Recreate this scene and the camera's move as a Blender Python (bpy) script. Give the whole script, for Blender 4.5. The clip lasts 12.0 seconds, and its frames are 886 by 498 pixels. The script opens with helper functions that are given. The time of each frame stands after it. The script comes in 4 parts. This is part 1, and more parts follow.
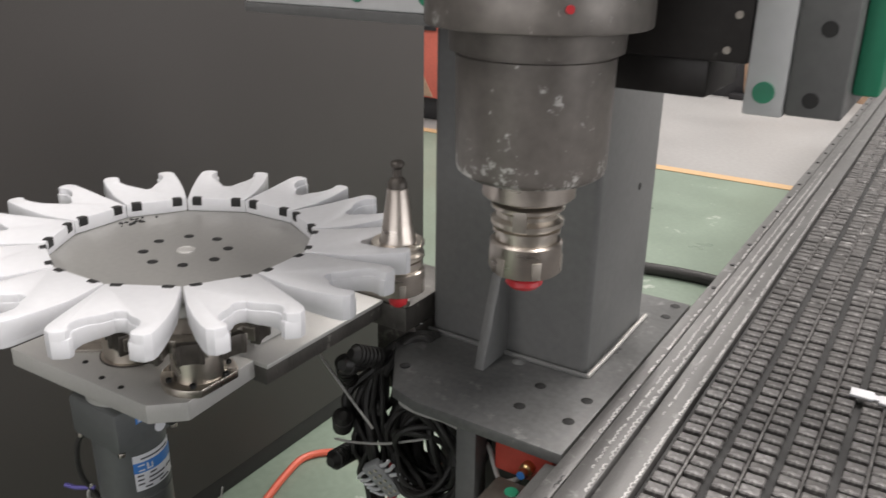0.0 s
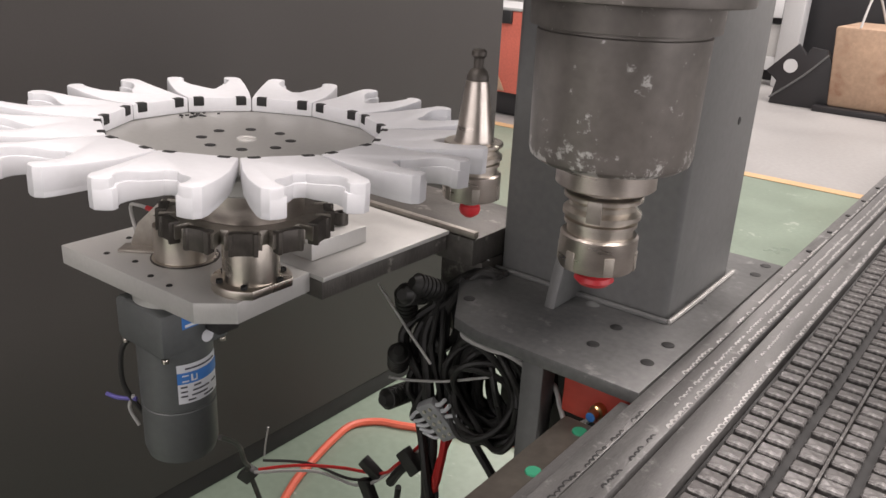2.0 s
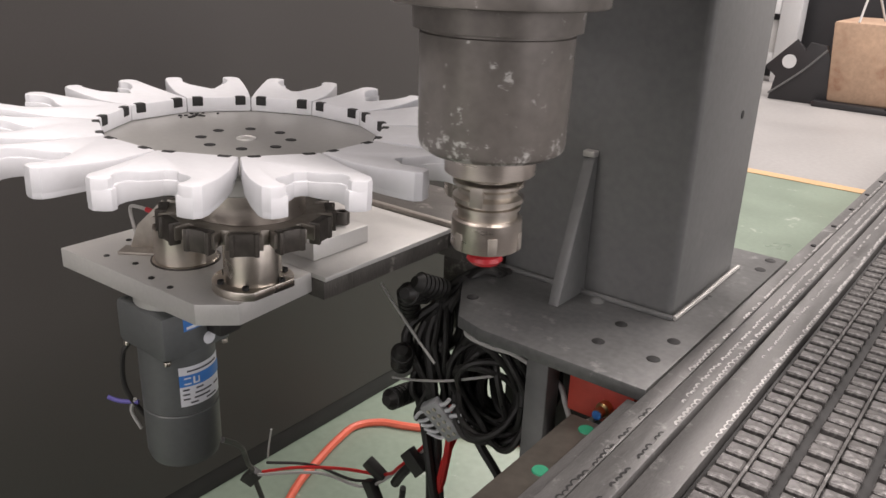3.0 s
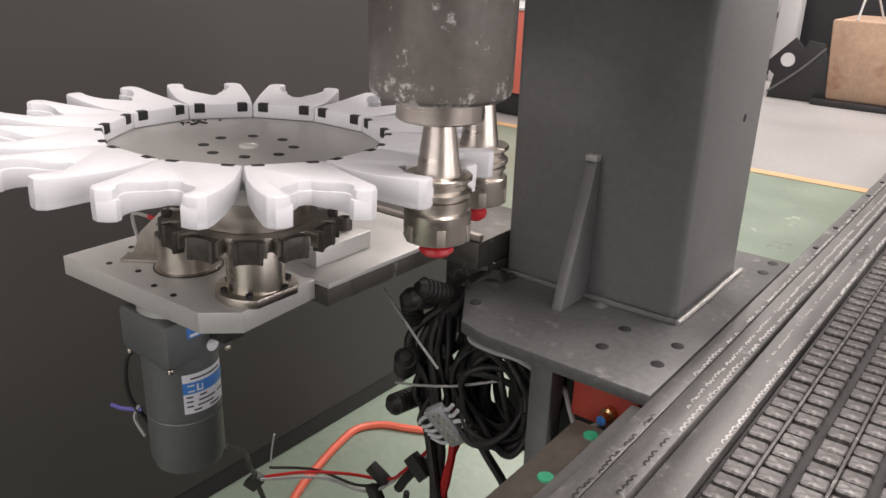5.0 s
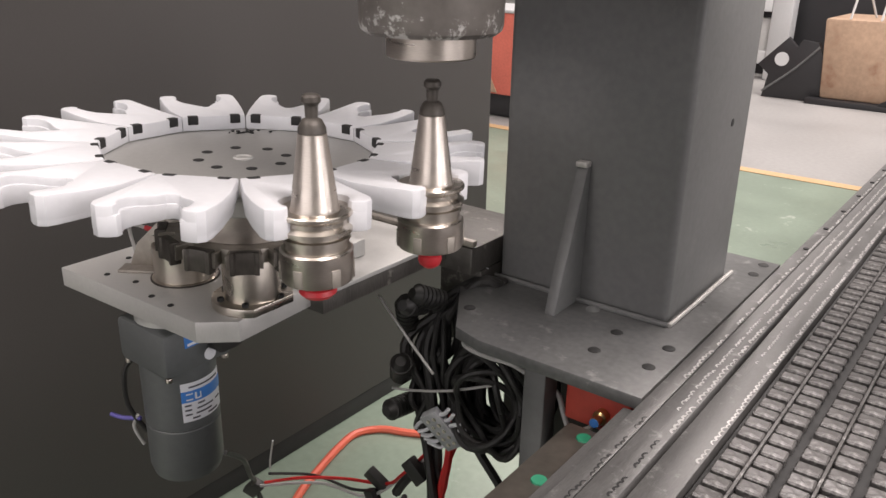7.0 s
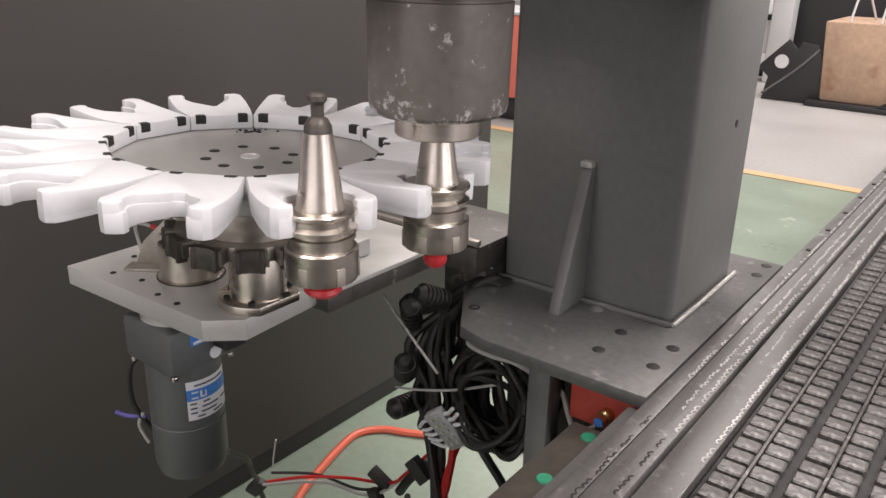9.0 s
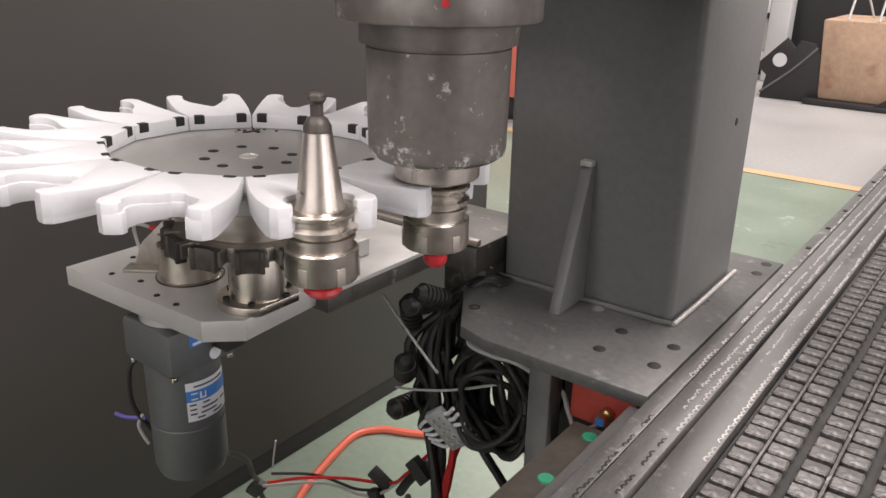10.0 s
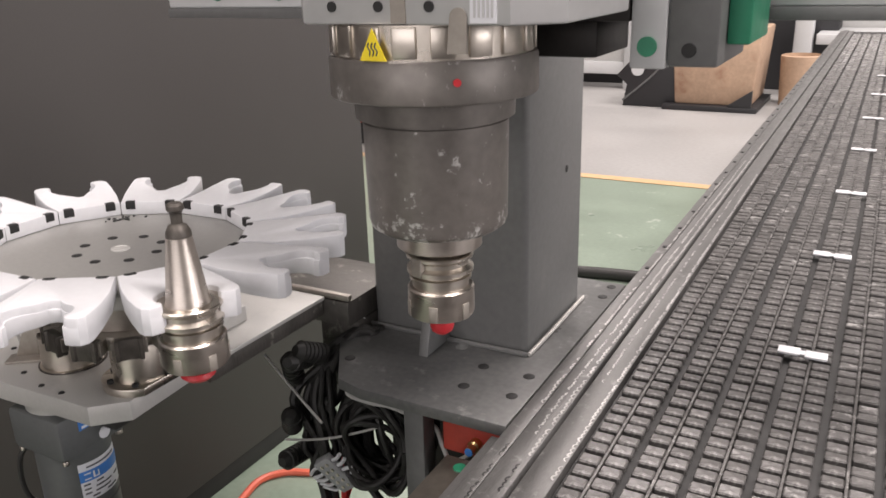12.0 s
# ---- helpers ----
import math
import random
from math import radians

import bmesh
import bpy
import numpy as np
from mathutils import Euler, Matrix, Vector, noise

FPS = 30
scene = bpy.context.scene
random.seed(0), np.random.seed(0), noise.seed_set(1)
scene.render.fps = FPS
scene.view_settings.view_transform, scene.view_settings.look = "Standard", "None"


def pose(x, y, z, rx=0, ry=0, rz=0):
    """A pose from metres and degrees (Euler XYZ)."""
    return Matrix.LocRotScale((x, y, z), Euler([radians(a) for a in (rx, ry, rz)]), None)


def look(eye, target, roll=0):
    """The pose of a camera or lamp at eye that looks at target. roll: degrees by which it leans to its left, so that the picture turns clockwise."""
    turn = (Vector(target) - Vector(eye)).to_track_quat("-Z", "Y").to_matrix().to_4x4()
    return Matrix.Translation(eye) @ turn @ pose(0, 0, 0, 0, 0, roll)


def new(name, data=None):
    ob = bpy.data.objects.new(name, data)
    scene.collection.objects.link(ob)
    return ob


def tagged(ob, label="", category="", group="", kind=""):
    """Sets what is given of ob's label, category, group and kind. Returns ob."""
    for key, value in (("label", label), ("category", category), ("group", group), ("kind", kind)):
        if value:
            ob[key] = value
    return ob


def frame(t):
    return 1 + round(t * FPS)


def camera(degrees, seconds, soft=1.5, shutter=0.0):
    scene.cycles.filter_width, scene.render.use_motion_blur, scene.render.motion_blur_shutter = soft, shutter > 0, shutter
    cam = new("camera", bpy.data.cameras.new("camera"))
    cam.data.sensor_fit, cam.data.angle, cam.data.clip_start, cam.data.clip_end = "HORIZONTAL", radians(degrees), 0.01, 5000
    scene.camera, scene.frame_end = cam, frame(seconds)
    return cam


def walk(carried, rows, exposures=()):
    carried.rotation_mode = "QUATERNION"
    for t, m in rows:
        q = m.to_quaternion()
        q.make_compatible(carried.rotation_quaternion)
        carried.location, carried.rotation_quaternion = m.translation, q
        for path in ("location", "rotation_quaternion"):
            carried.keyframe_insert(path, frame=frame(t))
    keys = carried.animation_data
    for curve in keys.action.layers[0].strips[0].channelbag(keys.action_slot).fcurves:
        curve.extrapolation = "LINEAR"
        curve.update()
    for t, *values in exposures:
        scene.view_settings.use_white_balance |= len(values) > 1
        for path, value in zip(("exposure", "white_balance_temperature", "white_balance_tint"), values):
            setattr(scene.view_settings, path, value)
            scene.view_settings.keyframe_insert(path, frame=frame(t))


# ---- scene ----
cam = camera(57.5, 12.0, shutter=0.2)
PATH = [
    (0, (0.264, -0.651, 1.132), (-0.739, 0.92, 0.407), 0.8),
    (0.5, (0.228, -0.655, 1.072), (-0.907, 0.828, 0.357), 2.4),
    (1, (0.234, -0.637, 1.044), (-0.902, 0.851, 0.342), 3.3),
    (1.5, (0.242, -0.634, 1.032), (-0.887, 0.859, 0.327), 3.3),
    (2, (0.24, -0.633, 1.027), (-0.886, 0.859, 0.316), 2.9),
    (2.5, (0.239, -0.628, 1.022), (-0.89, 0.862, 0.312), 2.2),
    (3, (0.235, -0.63, 1.023), (-0.892, 0.862, 0.312), 2.2),
    (5, (0.23, -0.63, 1.028), (-0.895, 0.863, 0.316), 1.9),
    (5.5, (0.232, -0.628, 1.029), (-0.891, 0.865, 0.316), 1.9),
    (6, (0.234, -0.627, 1.032), (-0.888, 0.867, 0.321), 1.8),
    (6.5, (0.238, -0.629, 1.035), (-0.884, 0.866, 0.325), 1.4),
    (7, (0.239, -0.634, 1.036), (-0.884, 0.863, 0.33), 1.2),
    (9, (0.236, -0.64, 1.035), (-0.886, 0.86, 0.332), 1.4),
    (9.5, (0.234, -0.639, 1.033), (-0.886, 0.863, 0.332), 1.3),
    (10, (0.234, -0.639, 1.034), (-0.885, 0.862, 0.331), 1.2),
    (10.5, (0.234, -0.639, 1.036), (-0.884, 0.862, 0.332), 1.2),
    (11, (0.242, -0.635, 1.036), (-0.873, 0.869, 0.333), 1.0),
    (11.5, (0.276, -0.627, 1.045), (-0.757, 0.937, 0.346), -0.1),
    (12, (0.295, -0.671, 1.097), (-0.617, 0.982, 0.437), -1.7),
]
walk(cam, [(t, look(eye, target, roll)) for t, eye, target, roll in PATH], [(0, 0.12, 6550, 12), (0.4, 0.09, 6600, 14), (0.6, 0.12, 6650, 15), (1.0, 0.21, 6700, 16), (1.8, 0.25, 6750, 17), (12, 0.3, 6750, 17)])

# ---- light ----
world = bpy.data.worlds.new("workshop_air")
scene.world = world
world.use_nodes = True
world.node_tree.nodes["Background"].inputs[0].default_value = (1.0, 0.97, 0.94, 1)
world.node_tree.nodes["Background"].inputs[1].default_value = 0.70


def ceiling_lamp(x, y, sx, sy, watts):
    d = bpy.data.lights.new("ceiling_luminaire", "AREA")
    d.shape, d.size, d.size_y, d.energy, d.color = "RECTANGLE", sx, sy, watts, (1.0, 0.96, 0.92)
    o = new("ceiling_luminaire", d)
    o.matrix_world = pose(x, y, 5.9)
    return o


for lx, ly, w in ((-1.5, -3.5, 165), (3.2, -0.6, 350), (-0.2, 3.4, 220), (3.0, 5.2, 300), (-3.2, 7.0, 220)):
    ceiling_lamp(lx, ly, 2.4, 1.6, w)

# added fill light, set in a made-up south window's opening out of view
win = bpy.data.lights.new("added_window_fill", "AREA")
win.shape, win.size, win.size_y, win.energy, win.color = "RECTANGLE", 8.8, 3.0, 120, (0.97, 0.98, 1.0)
new("added_window_fill", win).matrix_world = pose(0.5, -8.95, 2.6, 90, 0, 0)
# added fill light from the +x side, in a made-up east window's opening
east = bpy.data.lights.new("added_window_fill", "AREA")
east.shape, east.size, east.size_y, east.energy, east.color = "RECTANGLE", 3.0, 8.8, 340, (0.97, 0.98, 1.0)
new("added_window_fill", east).matrix_world = pose(8.95, 1.5, 2.6, 0, 90, 0)

# ---- materials ----
def material(name, base, rough=0.5, metal=0.0, var=0.12, scale=8.0, fine=90.0, bump=0.05, second=None, amount=0.0, patch=6.0, sharp=0.08, ramp_at=0.6, streak=None, coat=0.0):
    """Principled surface: large and fine variation, wear or glint patches of a second colour, bump."""
    m = bpy.data.materials.new(name)
    m.use_nodes = True
    nt = m.node_tree
    b = nt.nodes["Principled BSDF"]
    tc = nt.nodes.new("ShaderNodeTexCoord")
    src = tc.outputs["Object"]
    if streak:
        mp = nt.nodes.new("ShaderNodeMapping")
        mp.inputs["Scale"].default_value = streak
        nt.links.new(src, mp.inputs["Vector"])
        src = mp.outputs[0]
    n1, n2 = nt.nodes.new("ShaderNodeTexNoise"), nt.nodes.new("ShaderNodeTexNoise")
    for n, sc in ((n1, scale), (n2, fine)):
        n.inputs["Scale"].default_value = sc
        n.inputs["Detail"].default_value = 4
        nt.links.new(src, n.inputs["Vector"])
    add = nt.nodes.new("ShaderNodeMath")
    add.operation = "ADD"
    nt.links.new(n1.outputs["Fac"], add.inputs[0])
    nt.links.new(n2.outputs["Fac"], add.inputs[1])
    rng = nt.nodes.new("ShaderNodeMapRange")
    rng.inputs["From Min"].default_value, rng.inputs["From Max"].default_value = 0.6, 1.4
    rng.inputs["To Min"].default_value, rng.inputs["To Max"].default_value = 1 - var, 1 + var
    nt.links.new(add.outputs[0], rng.inputs["Value"])
    mul = nt.nodes.new("ShaderNodeVectorMath")
    mul.operation = "SCALE"
    mul.inputs[0].default_value = base
    nt.links.new(rng.outputs[0], mul.inputs["Scale"])
    colour = mul.outputs[0]
    if second:
        n3 = nt.nodes.new("ShaderNodeTexNoise")
        n3.inputs["Scale"].default_value, n3.inputs["Detail"].default_value, n3.inputs["Roughness"].default_value = patch, 7, 0.65
        nt.links.new(tc.outputs["Object"], n3.inputs["Vector"])
        r3 = nt.nodes.new("ShaderNodeMapRange")
        r3.inputs["From Min"].default_value, r3.inputs["From Max"].default_value = ramp_at, ramp_at + sharp
        r3.inputs["To Max"].default_value = amount
        nt.links.new(n3.outputs["Fac"], r3.inputs["Value"])
        mix = nt.nodes.new("ShaderNodeMix")
        mix.data_type = "RGBA"
        nt.links.new(r3.outputs[0], mix.inputs["Factor"])
        nt.links.new(colour, mix.inputs["A"])
        mix.inputs["B"].default_value = (*second, 1)
        colour = mix.outputs["Result"]
    nt.links.new(colour, b.inputs["Base Color"])
    rr = nt.nodes.new("ShaderNodeMapRange")
    rr.inputs["From Min"].default_value, rr.inputs["From Max"].default_value = 0.3, 0.7
    rr.inputs["To Min"].default_value, rr.inputs["To Max"].default_value = max(rough - 0.08, 0.03), min(rough + 0.1, 1)
    nt.links.new(n1.outputs["Fac"], rr.inputs["Value"])
    nt.links.new(rr.outputs[0], b.inputs["Roughness"])
    b.inputs["Metallic"].default_value = metal
    b.inputs["Coat Weight"].default_value = coat
    if bump:
        bp = nt.nodes.new("ShaderNodeBump")
        bp.inputs["Strength"].default_value, bp.inputs["Distance"].default_value = bump, 0.002
        nt.links.new(n2.outputs["Fac"], bp.inputs["Height"])
        nt.links.new(bp.outputs[0], b.inputs["Normal"])
    return m


M_CONCRETE = material("floor_concrete", (0.29, 0.285, 0.28), 0.55, 0, 0.12, 1.5, 40, 0.05, (0.3, 0.3, 0.29), 0.5, 2.2, 0.2, 0.6)
M_GREEN = material("green_epoxy", (0.195, 0.245, 0.195), 0.35, 0, 0.12, 3.0, 60, 0.04, (0.5, 0.52, 0.48), 0.7, 7.0, 0.05, 0.63)
M_LINE = material("orange_line_paint", (0.52, 0.35, 0.19), 0.5, 0, 0.1, 5)
M_CABINET = material("dark_grey_powder_coat", (0.052, 0.0475, 0.046), 0.55, 0, 0.08, 1.2, 300, 0.03)
M_BLACKTRIM = material("black_rubber_trim", (0.02, 0.02, 0.02), 0.7)
M_COLUMN = material("blue_grey_machine_paint", (0.130, 0.132, 0.131), 0.38, 0, 0.14, 5, 120, 0.05, (0.2, 0.2, 0.19), 0.45, 16, 0.15, 0.62)
M_WELD = material("bare_weld", (0.46, 0.45, 0.43), 0.4, 0.4, 0.2, 60, 200, 0.4)
M_ALU = material("machined_aluminium", (0.60, 0.59, 0.57), 0.42, 0.35, 0.06, 6, 250, 0.03, (0.4, 0.4, 0.39), 0.4, 14, 0.15, 0.62, streak=(1, 6, 1))
M_DISC = material("dull_steel_disc", (0.44, 0.435, 0.42), 0.42, 0.6, 0.06, 5, 200, 0.03, (0.1, 0.1, 0.1), 0.5, 26, 0.05, 0.72)
M_DARKHOLE = material("dark_screw", (0.014, 0.014, 0.014), 0.7, 0.0)
# Bright colour for the reflections drawn on the rails.
M_RAILGLINT = material("painted_rail_glint", (0.52, 0.51, 0.50), 0.36, 0.5, 0.2, 40)
M_PLATE = material("worn_base_plate_paint", (0.108, 0.109, 0.108), 0.34, 0.1, 0.28, 9, 140, 0.10, (0.34, 0.34, 0.33), 0.6, 26, 0.10, 0.60)
M_BROWN = material("oily_brown_steel", (0.075, 0.066, 0.056), 0.45, 0.3, 0.3, 14, 120, 0.1, (0.2, 0.19, 0.17), 0.6, 22, 0.1, 0.6)
M_WHITE = material("white_nylon", (0.645, 0.65, 0.675), 0.48, 0, 0.04, 20, 150, 0.06, (0.5, 0.5, 0.5), 0.4, 38, 0.05, 0.72)
M_STEEL = material("bright_steel", (0.52, 0.47, 0.425), 0.33, 1.0, 0.1, 20, 300, 0.03, streak=(1, 1, 6))
M_CHROME = material("polished_steel", (0.60, 0.55, 0.49), 0.28, 1.0, 0.08, 15, 200, 0.02)
M_OLD = material("oiled_dark_steel", (0.34, 0.31, 0.275), 0.42, 0.6, 0.2, 15, 150, 0.08, (0.06, 0.054, 0.048), 0.7, 26, 0.12, 0.62)
M_BLACKOX = material("black_oxide_steel", (0.085, 0.075, 0.066), 0.46, 0.4, 0.3, 60, 200, 0.2, (0.24, 0.21, 0.18), 0.5, 70, 0.1, 0.6)
M_RED = material("red_plastic", (0.62, 0.03, 0.04), 0.4, 0, 0.15, 30)
M_MOTOR = material("motor_grey_paint", (0.098, 0.104, 0.104), 0.45, 0, 0.1, 10, 150, 0.05)
M_BLACK = material("black_pvc", (0.020, 0.019, 0.018), 0.55, 0, 0.2, 30)
M_LABEL = material("label_white", (0.7, 0.71, 0.74), 0.4, 0, 0.03)
M_BLUE = material("label_blue", (0.05, 0.2, 0.55), 0.4, 0, 0.05)
M_INK = material("label_ink", (0.06, 0.06, 0.07), 0.5)
# Light second colour serves as wear and as painted rail highlights.
M_RAIL = material("worn_rail_paint_glints", (0.105, 0.103, 0.101), 0.36, 0.25, 0.25, 14, 160, 0.15, (0.36, 0.36, 0.35), 0.45, 60, 0.1, 0.60, streak=(6, 1, 1))
# Pale patches paint broken highlights onto the black rubber block tops.
M_MAT = material("black_rubber_painted_glints", (0.088, 0.084, 0.082), 0.25, 0, 0.35, 22, 190, 0.45, (0.42, 0.41, 0.40), 0.6, 60, 0.10, 0.57)
# Mat base darker than the blocks: shade of the gaps put in colour.
M_MATBASE = material("mat_base_gap_shade", (0.012, 0.012, 0.012), 0.6, 0, 0.2, 20)
M_GREENCAP = material("green_cap", (0.018, 0.2, 0.11), 0.45, 0, 0.15, 40)
M_BODY = material("spindle_body_grey", (0.5, 0.5, 0.5), 0.4, 0.3, 0.06, 6)
M_YELLOW = material("warning_yellow", (0.85, 0.66, 0.03), 0.45, 0, 0.05)
M_HOSE = material("orange_hose", (0.62, 0.12, 0.07), 0.4, 0, 0.08)
M_WIREW = material("grey_white_wire", (0.46, 0.45, 0.44), 0.5, 0, 0.08)
M_WIRER = material("red_wire", (0.55, 0.02, 0.02), 0.4)
M_CLEAR = material("clear_grey_plastic", (0.35, 0.36, 0.37), 0.15, 0, 0.2, 60)
M_BLOCKRED = material("red_manifold_paint", (0.5, 0.06, 0.04), 0.45, 0, 0.15, 25)
M_BRASS = material("brass_fitting", (0.6, 0.42, 0.2), 0.3, 0.9)
M_ORANGE = material("orange_red_sheet", (0.66, 0.16, 0.115), 0.5, 0, 0.15, 6)
M_CARTON = material("brown_carton", (0.40, 0.275, 0.19), 0.8, 0, 0.2, 6, 60, 0.05, (0.24, 0.12, 0.075), 0.7, 7.5, 0.12, 0.56)
M_WALL = material("hall_wall_paint", (0.5, 0.5, 0.49), 0.7, 0, 0.08, 0.6)
M_BLACKBOX = material("black_powder_coat", (0.02, 0.02, 0.022), 0.45, 0, 0.1, 6)
M_WHITEPAINT = material("white_machine_paint", (0.55, 0.56, 0.565), 0.4, 0, 0.05, 3)
M_BRACKET = material("scratched_bracket_steel", (0.10, 0.093, 0.085), 0.45, 0.4, 0.3, 20, 120, 0.12, (0.36, 0.34, 0.31), 0.6, 40, 0.08, 0.6, streak=(1, 5, 1))
M_SMEAR = material("oily_scrape", (0.16, 0.155, 0.15), 0.5)
M_DARKIRON = material("dark_saddle_iron", (0.03, 0.027, 0.026), 0.45, 0.3, 0.3, 12, 120, 0.1, (0.25, 0.24, 0.22), 0.5, 30, 0.06, 0.66)


def housing_material():
    """Dull grey cast housing with white dust patches, denser near its lower rim."""
    m = material("dusty_spindle_housing", (0.175, 0.160, 0.147), 0.40, 0.45, 0.22, 9, 120, 0.06, (0.36, 0.345, 0.33), 0.5, 16, 0.16, 0.60)
    nt = m.node_tree
    b = nt.nodes["Principled BSDF"]
    old = b.inputs["Base Color"].links[0].from_socket
    tc = nt.nodes.new("ShaderNodeTexCoord")
    sep = nt.nodes.new("ShaderNodeSeparateXYZ")
    nt.links.new(tc.outputs["Object"], sep.inputs[0])
    low = nt.nodes.new("ShaderNodeMapRange")
    low.inputs["From Min"].default_value, low.inputs["From Max"].default_value = 0.016, 0.040
    low.inputs["To Min"].default_value, low.inputs["To Max"].default_value = 0.14, 0.0
    nt.links.new(sep.outputs["Z"], low.inputs["Value"])
    n = nt.nodes.new("ShaderNodeTexNoise")
    n.inputs["Scale"].default_value, n.inputs["Detail"].default_value, n.inputs["Roughness"].default_value = 64, 8, 0.8
    nt.links.new(tc.outputs["Object"], n.inputs["Vector"])
    n2 = nt.nodes.new("ShaderNodeTexNoise")
    n2.inputs["Scale"].default_value, n2.inputs["Detail"].default_value = 130, 3
    nt.links.new(tc.outputs["Object"], n2.inputs["Vector"])
    a = nt.nodes.new("ShaderNodeMath")
    a.operation = "ADD"
    nt.links.new(n.outputs["Fac"], a.inputs[0])
    nt.links.new(low.outputs[0], a.inputs[1])
    a2 = nt.nodes.new("ShaderNodeMath")
    a2.operation = "MULTIPLY_ADD"
    nt.links.new(n2.outputs["Fac"], a2.inputs[0])
    a2.inputs[1].default_value = 0.25
    nt.links.new(a.outputs[0], a2.inputs[2])
    r = nt.nodes.new("ShaderNodeMapRange")
    r.inputs["From Min"].default_value, r.inputs["From Max"].default_value = 0.752, 0.81
    nt.links.new(a2.outputs[0], r.inputs["Value"])
    mix = nt.nodes.new("ShaderNodeMix")
    mix.data_type = "RGBA"
    nt.links.new(r.outputs[0], mix.inputs["Factor"])
    nt.links.new(old, mix.inputs["A"])
    mix.inputs["B"].default_value = (0.55, 0.54, 0.52, 1)
    nt.links.new(mix.outputs["Result"], b.inputs["Base Color"])
    return m


M_HOUSING = housing_material()

# ---- shape helpers ----
def part(name, bm, mat, parent=None, label="", smooth=35):
    me = bpy.data.meshes.new(name)
    bm.normal_update()
    if smooth:
        for f in bm.faces:
            f.smooth = True
        for e in bm.edges:
            if len(e.link_faces) == 2 and e.calc_face_angle(0) > radians(smooth):
                e.smooth = False
    bm.to_mesh(me)
    bm.free()
    me.materials.append(mat)
    ob = new(name, me)
    if parent:
        ob.parent = parent
    if label:
        ob["label"] = label
    return ob


def thing(name, m, label, category, group="", kind=""):
    ob = new(name)
    ob.empty_display_size = 0.02
    ob.matrix_world = m
    return tagged(ob, label, category, group, kind)


def box(x0, x1, y0, y1, z0, z1, bev=0.0, bm=None, seg=2):
    own = bm is None
    bm = bmesh.new() if own else bm
    r = bmesh.ops.create_cube(bm, size=1, matrix=Matrix.Translation(((x0 + x1) / 2, (y0 + y1) / 2, (z0 + z1) / 2)) @ Matrix.Diagonal((x1 - x0, y1 - y0, z1 - z0, 1)))
    if bev:
        es = list({e for v in r["verts"] for e in v.link_edges})
        bmesh.ops.bevel(bm, geom=es, offset=bev, segments=seg, affect="EDGES", profile=0.5)
    return bm


def lathe(profile, n=48, bm=None, at=(0, 0, 0)):
    """Closed turned body about z: profile of (radius, height), from the axis to the axis or closed by caps."""
    bm = bmesh.new() if bm is None else bm
    rings = []
    for r, z in profile:
        if r < 1e-6:
            rings.append([bm.verts.new((at[0], at[1], at[2] + z))])
        else:
            rings.append([bm.verts.new((at[0] + r * math.cos(2 * math.pi * i / n), at[1] + r * math.sin(2 * math.pi * i / n), at[2] + z)) for i in range(n)])
    for a, b in zip(rings, rings[1:]):
        for i in range(n):
            j = (i + 1) % n
            if len(a) == 1 and len(b) == 1:
                continue
            if len(a) == 1:
                bm.faces.new((a[0], b[j], b[i]))
            elif len(b) == 1:
                bm.faces.new((a[i], a[j], b[0]))
            else:
                bm.faces.new((a[i], a[j], b[j], b[i]))
    bmesh.ops.recalc_face_normals(bm, faces=bm.faces[:])
    return bm


def prism(outline, z0, z1, bev=0.0, bm=None):
    """A plate of the given plan outline, with rounded edges above and below."""
    bm = bmesh.new() if bm is None else bm
    lo = [bm.verts.new((x, y, z0)) for x, y in outline]
    hi = [bm.verts.new((x, y, z1)) for x, y in outline]
    n = len(outline)
    faces = [bm.faces.new(lo[::-1]), bm.faces.new(hi)]
    for i in range(n):
        j = (i + 1) % n
        faces.append(bm.faces.new((lo[i], lo[j], hi[j], hi[i])))
    bmesh.ops.recalc_face_normals(bm, faces=faces)
    if bev:
        es = [e for f in faces[:2] for e in f.edges]
        bmesh.ops.bevel(bm, geom=es, offset=bev, segments=2, affect="EDGES", profile=0.5)
    return bm


def smooth_path(pts, steps=8):
    p = [Vector(q) for q in pts]
    out = []
    for i in range(len(p) - 1):
        a, b, c, d = p[max(i - 1, 0)], p[i], p[i + 1], p[min(i + 2, len(p) - 1)]
        for k in range(steps):
            t = k / steps
            out.append(0.5 * (2 * b + (c - a) * t + (2 * a - 5 * b + 4 * c - d) * t * t + (3 * b - a - 3 * c + d) * t ** 3))
    out.append(p[-1])
    return out


def tube(pts, r, n=8, steps=8, bm=None):
    bm = bmesh.new() if bm is None else bm
    p = smooth_path(pts, steps) if steps else [Vector(q) for q in pts]
    rings, side = [], None
    for i, q in enumerate(p):
        d = (p[min(i + 1, len(p) - 1)] - p[max(i - 1, 0)]).normalized()
        side = (side - d * side.dot(d)) if side else d.orthogonal()
        side.normalize()
        up = d.cross(side)
        rings.append([bm.verts.new(q + r * (math.cos(2 * math.pi * k / n) * side + math.sin(2 * math.pi * k / n) * up)) for k in range(n)])
    for a, b in zip(rings, rings[1:]):
        for k in range(n):
            j = (k + 1) % n
            bm.faces.new((a[k], a[j], b[j], b[k]))
    bm.faces.new(rings[0][::-1])
    bm.faces.new(rings[-1])
    return bm


def hex_socket_screw(r, h, bm=None, at=(0, 0, 0)):
    return lathe([(0, h * 0.45), (r * 0.5, h * 0.45), (r * 0.55, h), (r * 0.92, h), (r, h * 0.9), (r, 0), (0, 0)], 16, bm, at)


